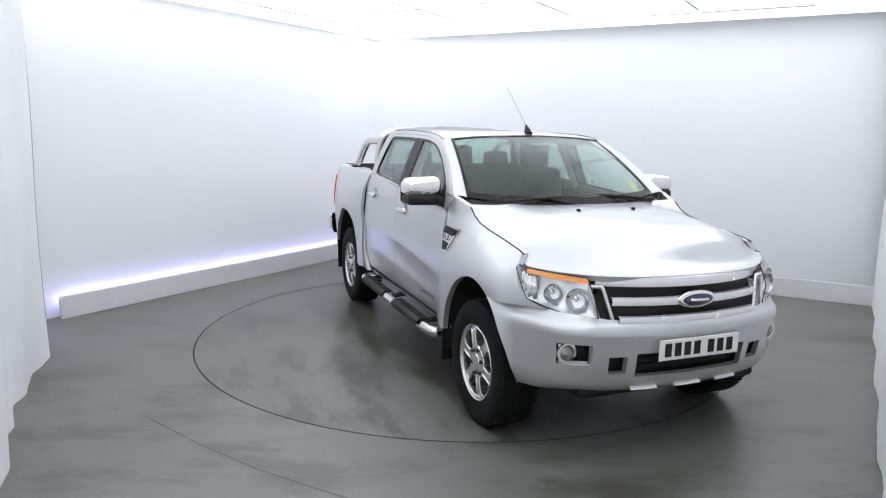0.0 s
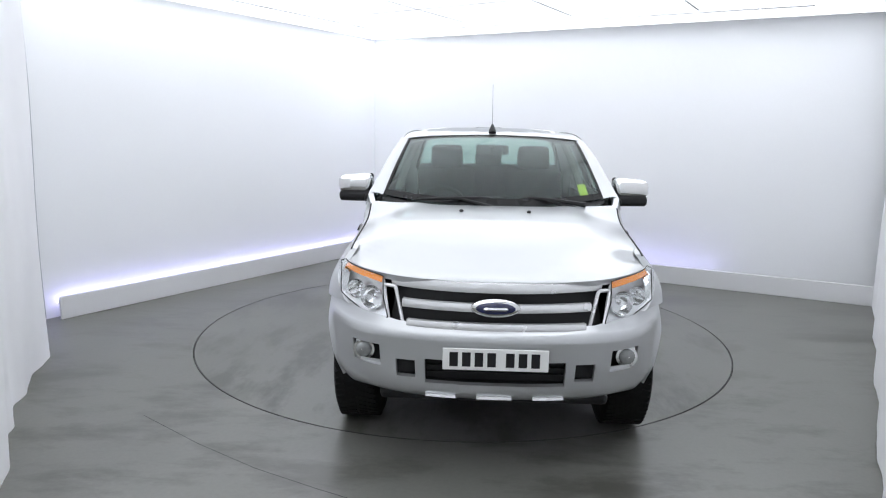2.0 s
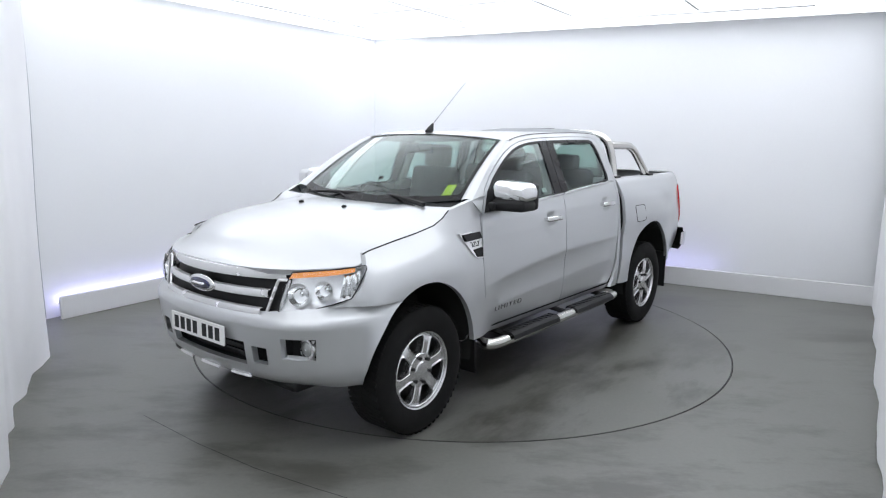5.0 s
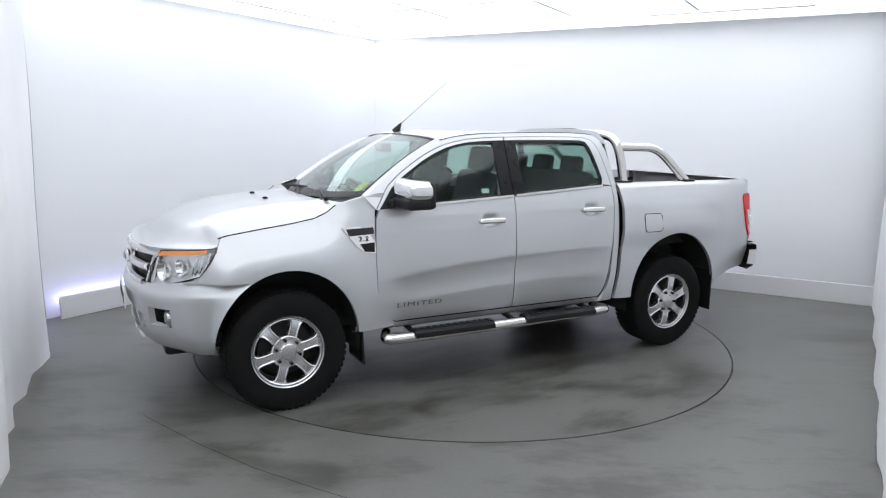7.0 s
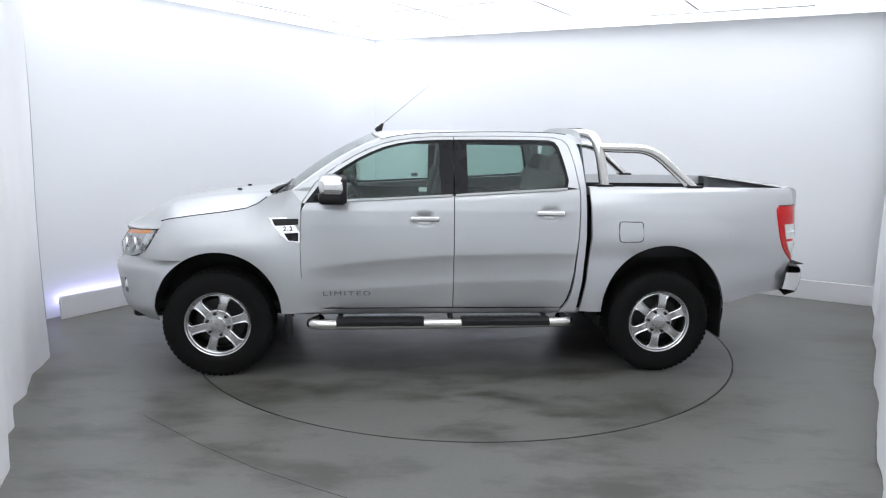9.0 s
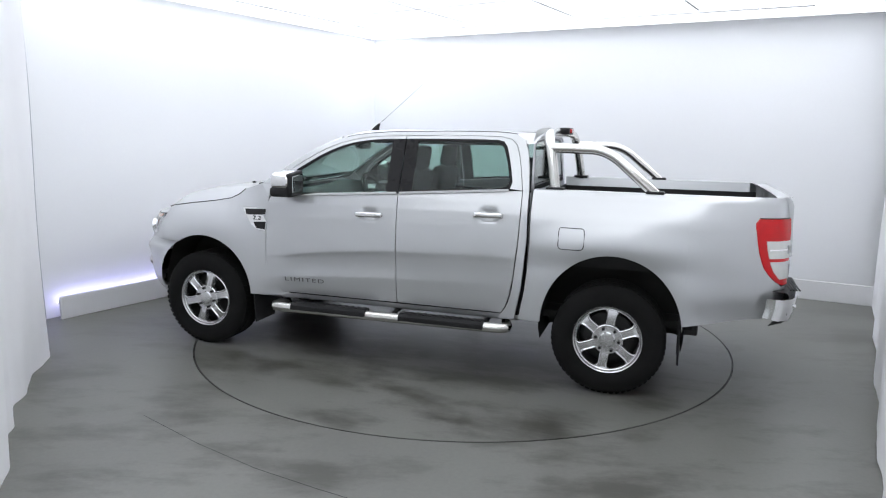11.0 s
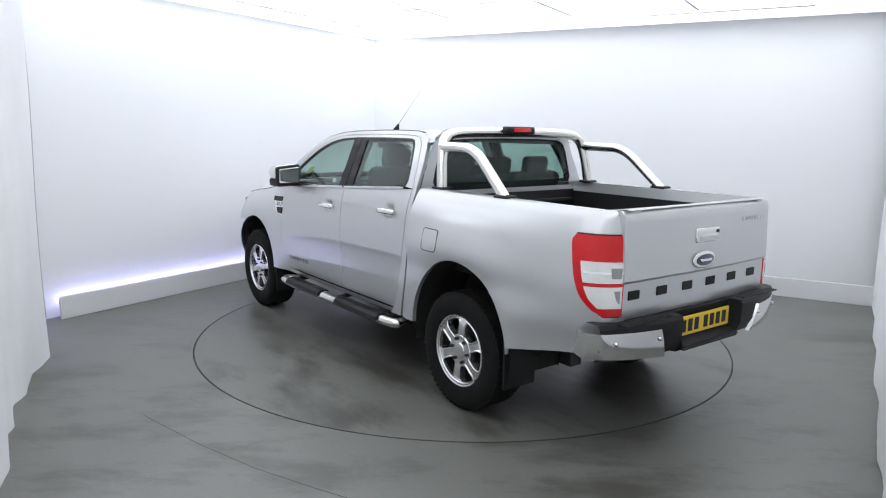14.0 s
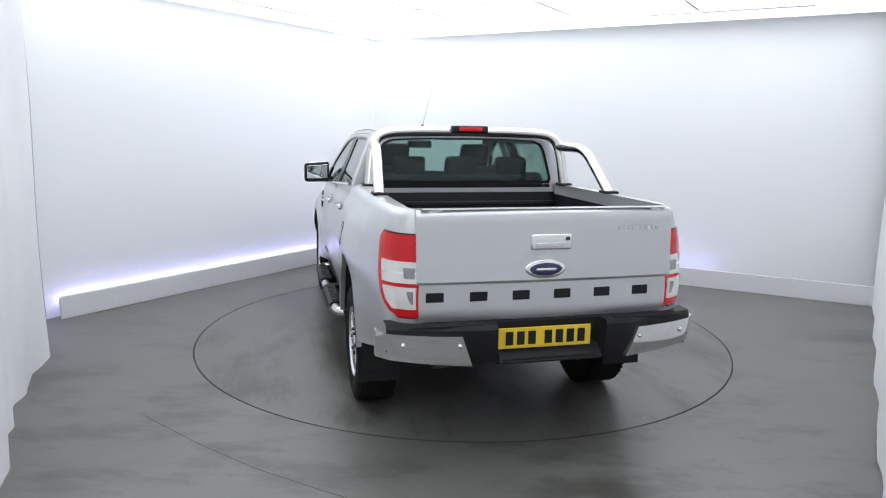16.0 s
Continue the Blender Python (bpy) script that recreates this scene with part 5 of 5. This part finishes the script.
def side_step(s):
    b = bmesh.new()
    tube(b, bend([(0.90, s * 0.78, 0.40), (0.97, s * 0.92, 0.402), (0.85, s * 0.952, 0.402), (-0.80, s * 0.952, 0.412), (-0.93, s * 0.92, 0.412), (-0.88, s * 0.78, 0.41)], 6, 0.4), 0.036, 14)
    bmesh.ops.translate(b, vec=(0, 0, -0.012), verts=b.verts)
    st = part("side_step", b, M_STEEL, truck, "polished steel side step tube")
    for x0, x1 in ((0.77, 0.15), (-0.12, -0.76)):
        p = bmesh.new()
        prof = [(0.89, 0.425), (0.905, 0.440), (0.965, 0.440), (0.992, 0.422), (0.996, 0.402)]
        grid(p, lambda x, k: (x, s * prof[k][0], prof[k][1]), [x0, x0 - 0.05] + lin(x0 - 0.08, x1 + 0.08, 10) + [x1 + 0.05, x1], range(5))
        rim(p, (0, 0, -0.012))
        for k in range(12):
            xx = x0 + (x1 - x0) * (k + 0.5) / 12
            box(p, xx - 0.012, xx + 0.012, s * 0.91, s * 0.965, 0.438, 0.444)
        part("tread_pad", p, M_BLACK, st, "black ribbed tread pad")
    for x in (0.75, -0.05, -0.75):
        q = bmesh.new()
        tube(q, [(x, s * 0.93, 0.41), (x, s * 0.60, 0.45)], 0.02, 8)
        part("bracket", q, M_IRON, st)


for s in SIDES:
    side_step(s)


def door_mirror(s):
    m = bmesh.new()
    x0, x1, y0, y1, z0, z1 = 0.715, 0.895, 0.855, 1.10, 1.318, 1.458
    box(m, x0, x1, s * y0, s * y1, z0, z1, 0.045, 4)

    def swept(bm):
        for v in bm.verts:
            k = max(0.0, (abs(v.co.y) - y0) / (y1 - y0))
            v.co.x -= 0.03 * k
            v.co.z -= 0.02 * k * k * (v.co.z > 1.40)
        return bm
    swept(m)
    mi = part("door_mirror", m, M_CHROME, truck, "chrome-capped door mirror")
    b = bmesh.new()
    box(b, x0 - 0.004, x1 + 0.004, s * (y0 + 0.0), s * (y1 - 0.01), 1.262, 1.335, 0.025, 3)
    box(b, 0.80, 0.93, s * 0.82, s * 0.90, 1.258, 1.318, 0.02, 2)
    swept(b)
    part("mirror_base", b, M_BLACK, mi, "black plastic mirror base")
    part("mirror_glass", swept(boxed(x0 - 0.010, x0 + 0.002, s * (y0 + 0.02), s * (y1 - 0.03), 1.295, 1.43, 0.004, 1)), M_MIRR, mi)
    part("mirror_rim", swept(boxed(x0 - 0.007, x0 + 0.045, s * (y0 + 0.004), s * (y1 - 0.006), 1.268, 1.454, 0.02, 3)), M_BLACK, mi)
    sl = bmesh.new()
    pts = [(0.985, 1.256), (0.882, 1.386), (0.825, 1.40), (0.825, 1.27)]
    vs = [sl.verts.new(side_pt(p, s, 0.004)) for p in pts]
    sl.faces.new(vs if s > 0 else vs[::-1])
    rim(sl, (0, -s * 0.02, 0))
    part("mirror_sail", sl, M_BLACK, mi)
    ind = boxed(x0 + 0.03, x0 + 0.10, s * (y1 - 0.02), s * (y1 - 0.004), 1.345, 1.375, 0.006, 2)
    part("repeater", ind, M_WLENS, mi)


for s in SIDES:
    door_mirror(s)


def side_vent(s):
    pts = [(1.245, 1.146), (1.022, 1.152), (1.024, 0.975), (1.10, 0.985), (1.15, 1.02)]
    v = bmesh.new()
    vs = [v.verts.new((x, s * (side_y(x, z) + 0.004 - 0.02 * max(0, z - 1.1) / 0.05), z)) for x, z in pts]
    v.faces.new(vs)
    rim(v, (0, -s * 0.02, 0))
    ve = part("side_vent", v, M_CHROME, truck, "chrome side vent with black slots")
    for sl in ([(1.215, 1.137), (1.034, 1.142), (1.034, 1.103), (1.195, 1.097)], [(1.130, 1.040), (1.034, 1.045), (1.034, 0.985), (1.10, 0.992)]):
        b = bmesh.new()
        vs = [b.verts.new((x, s * (side_y(x, z) + 0.008 - 0.02 * max(0, z - 1.1) / 0.05), z)) for x, z in sl]
        b.faces.new(vs)
        rim(b, (0, -s * 0.01, 0))
        part("vent_slot", b, M_BLACK, ve)


for s in SIDES:
    side_vent(s)


def sport_bar():
    h = bmesh.new()
    pts = [(-1.19, 0.735, 1.37), (-1.16, 0.715, 1.58), (-1.13, 0.685, 1.705), (-1.115, 0.60, 1.752), (-1.10, 0.30, 1.762), (-1.10, -0.30, 1.762), (-1.115, -0.60, 1.752), (-1.13, -0.685, 1.705), (-1.16, -0.715, 1.58), (-1.19, -0.735, 1.37)]
    tube(h, bend(pts, 4, 0.45), 0.036, 16)
    bar = part("sport_bar", h, M_STEEL, truck, "polished steel sports bar behind the cab")
    for s in SIDES:
        t = bmesh.new()
        tube(t, bend([(-1.15, s * 0.70, 1.66), (-1.53, s * 0.735, 1.655), (-1.86, s * 0.765, 1.37)], 8, 0.30), 0.034, 16)
        part("rear_leg", t, M_STEEL, bar)
        for x, y in ((-1.19, 0.735), (-1.855, 0.765)):
            part("foot", boxed(x - 0.06, x + 0.06, s * (y - 0.045), s * (y + 0.045), 1.372, 1.392, 0.006, 1), M_BLACK, bar, "black mounting foot")
    part("brake_light", boxed(-1.185, -1.10, -0.135, 0.135, 1.748, 1.802, 0.015, 3), M_BLACK, bar, "black high-level brake light housing")
    part("brake_lens", boxed(-1.192, -1.18, -0.085, 0.085, 1.762, 1.792, 0.004, 2), M_RED, bar, "red lens")


sport_bar()


def cushion(bm, m, sx, sy, sz, bev):
    r = bmesh.ops.create_cube(bm, size=1, matrix=m @ Matrix.Diagonal((sx, sy, sz, 1)))
    es = list({e for v in r["verts"] for e in v.link_edges})
    bmesh.ops.bevel(bm, geom=es, offset=bev, segments=3, affect="EDGES", profile=0.5)


def seat(x, y, w):
    b = bmesh.new()
    cushion(b, pose(x, y, 0.88, 0, -4, 0), 0.52, w, 0.16, 0.05)
    st = part("seat", b, M_CLOTH, truck, "charcoal cloth seat")
    b = bmesh.new()
    cushion(b, pose(x - 0.30, y, 1.17, 0, -14, 0), 0.13, w * 0.94, 0.60, 0.05)
    part("backrest", b, M_CLOTH, st)
    b = bmesh.new()
    cushion(b, pose(x - 0.385, y, 1.555, 0, -10, 0), 0.09, 0.26, 0.19, 0.04)
    part("headrest", b, M_CLOTH, st)
    b = bmesh.new()
    for k in (-0.06, 0.06):
        tube(b, [(x - 0.37, y + k, 1.42), (x - 0.38, y + k, 1.50)], 0.007, 6)
    part("headrest_post", b, M_CHROME, st)


def interior():
    for y in (0.36, -0.36):
        seat(0.32, y, 0.50)
    b = bmesh.new()
    cushion(b, pose(-0.55, 0, 0.90, 0, -4, 0), 0.48, 1.36, 0.15, 0.05)
    rs = part("rear_bench", b, M_CLOTH, truck, "charcoal cloth rear bench")
    b = bmesh.new()
    cushion(b, pose(-0.86, 0, 1.18, 0, -12, 0), 0.12, 1.34, 0.56, 0.05)
    part("backrest", b, M_CLOTH, rs)
    for y in (0.40, 0, -0.40):
        b = bmesh.new()
        cushion(b, pose(-0.92, y, 1.50, 0, -8, 0), 0.08, 0.25, 0.15, 0.035)
        part("headrest", b, M_CLOTH, rs)
    d = bmesh.new()
    prof = [(1.12, 1.255), (1.0, 1.275), (0.85, 1.265), (0.78, 1.22), (0.76, 1.05), (0.80, 0.75)]
    grid(d, lambda y, k: (prof[k][0] - 0.05 * (y / 0.75) ** 2, y, prof[k][1] + (0.03 * math.exp(-((y + 0.36) / 0.16) ** 2) if k in (1, 2) else 0)), lin(-0.76, 0.76, 30), range(6))
    da = part("dashboard", d, M_DASH, truck, "dark grey dashboard")
    sw = bmesh.new()
    c = Vector((0.66, -0.36, 1.19))
    e1 = Vector((0, 1, 0))
    e2 = Vector((0.42, 0, 0.907))
    tube(sw, [c + e1 * 0.185 * math.cos(a) + e2 * 0.185 * math.sin(a) for a in lin(0, 2 * math.pi, 32)], 0.016, 8, False)
    for a in (0.1, math.pi - 0.1, -math.pi / 2):
        tube(sw, [c + Vector((0.03, 0, -0.01)), c + e1 * 0.18 * math.cos(a) + e2 * 0.18 * math.sin(a)], [0.035, 0.014], 8)
    tube(sw, [c, c + Vector((0.2, 0, -0.09))], 0.04, 10)
    part("steering_wheel", sw, M_BLACK, truck, "black three-spoke steering wheel")
    part("centre_console", boxed(0.1, 0.85, -0.1, 0.1, 0.62, 0.92, 0.03, 2), M_DASH, truck)
    part("cabin_floor", boxed(-1.0, 1.1, -0.79, 0.79, 0.50, 0.62), M_DASH, truck)
    for s in SIDES:
        p = bmesh.new()
        tube(p, [(-0.02, s * 0.76, 1.28), (-0.05, s * 0.69, 1.50), (-0.06, s * 0.60, 1.69)], 0.03, 8)
        part("pillar_trim", p, M_HEADL, truck, "pale pillar trim")


interior()

# ---- lettering ----
def words(text, size, m, parent, material, flank=0):
    """Raised letters as a part; m sets the plane that they lie on."""
    cu = bpy.data.curves.new("lettering", "FONT")
    cu.body, cu.size, cu.extrude, cu.align_x, cu.align_y = text, size, 0.0015, "CENTER", "CENTER"
    cu.space_character = 1.25
    tmp = bpy.data.objects.new("lettering", cu)
    scene.collection.objects.link(tmp)
    bpy.context.view_layer.update()
    me = bpy.data.meshes.new_from_object(tmp)
    bpy.data.objects.remove(tmp)
    me.transform(m)
    if flank:
        for v in me.vertices:
            lift = v.co.y * flank - m.translation.y * flank
            v.co.y = flank * (side_y(v.co.x, v.co.z) + 0.003 + lift)
    me.materials.append(material)
    ob = new("lettering", me)
    ob.parent = parent
    return tagged(ob, "raised metal lettering")


LEFT = Matrix(((-1, 0, 0, 0), (0, 0, 1, 0), (0, 1, 0, 0), (0, 0, 0, 1)))
RIGHT = Matrix(((1, 0, 0, 0), (0, 0, -1, 0), (0, 1, 0, 0), (0, 0, 0, 1)))
REAR = Matrix(((0, 0, -1, 0), (-1, 0, 0, 0), (0, 1, 0, 0), (0, 0, 0, 1)))
for s, turn in ((1, LEFT), (-1, RIGHT)):
    fd = [o for o in truck.children if o.name.startswith("front_door") and o.data.vertices[0].co.y * s > 0][0]
    wide = Matrix.Diagonal((1.75, 1, 1, 1))
    words("LIMITED", 0.045, Matrix.Translation((0.70, s * 0.9, 0.605)) @ turn @ wide, fd, M_LETTER, s)
    sv = [o for o in truck.children if o.name.startswith("side_vent") and o.data.vertices[0].co.y * s > 0][0]
    words("2.2", 0.045, Matrix.Translation((1.105, s * (side_y(1.1, 1.072) + 0.006), 1.072)) @ turn, sv, M_IRON)
words("LIMITED", 0.035, Matrix.Translation((-2.7185, -0.50, 1.27)) @ REAR @ Matrix.Diagonal((1.6, 1, 1, 1)), bpy.data.objects["tailgate"], M_ALLOY)

# ---- movement ----
CAR_X, CAR_Y = 0.247, 0.219
TURN = [(0, -67.17), (0.5, -72.88), (1, -79.01), (1.5, -84.73), (2, -90.96), (2.5, -96.71), (3, -102.89), (3.5, -108.73), (4, -114.89), (6.5, -144.69), (7, -150.74), (7.5, -156.36), (8, -162.19), (8.5, -167.97), (9, -173.75), (11.5, -202.18), (12, -208.06), (12.5, -213.63), (13, -219.47), (13.5, -225.01), (14, -230.96), (14.5, -236.44), (15, -242.55), (15.5, -248.24), (16, -254.32)]


def motions():
    rows, plain = [], []
    for t, a in TURN:
        r = radians(a)
        rows.append((t, pose(CAR_X * math.cos(r) - CAR_Y * math.sin(r), CAR_X * math.sin(r) + CAR_Y * math.cos(r), 0, 0, 0, a)))
        plain.append((t, pose(0, 0, 0, 0, 0, a)))
    walk(truck, rows)
    walk(table, plain)


motions()
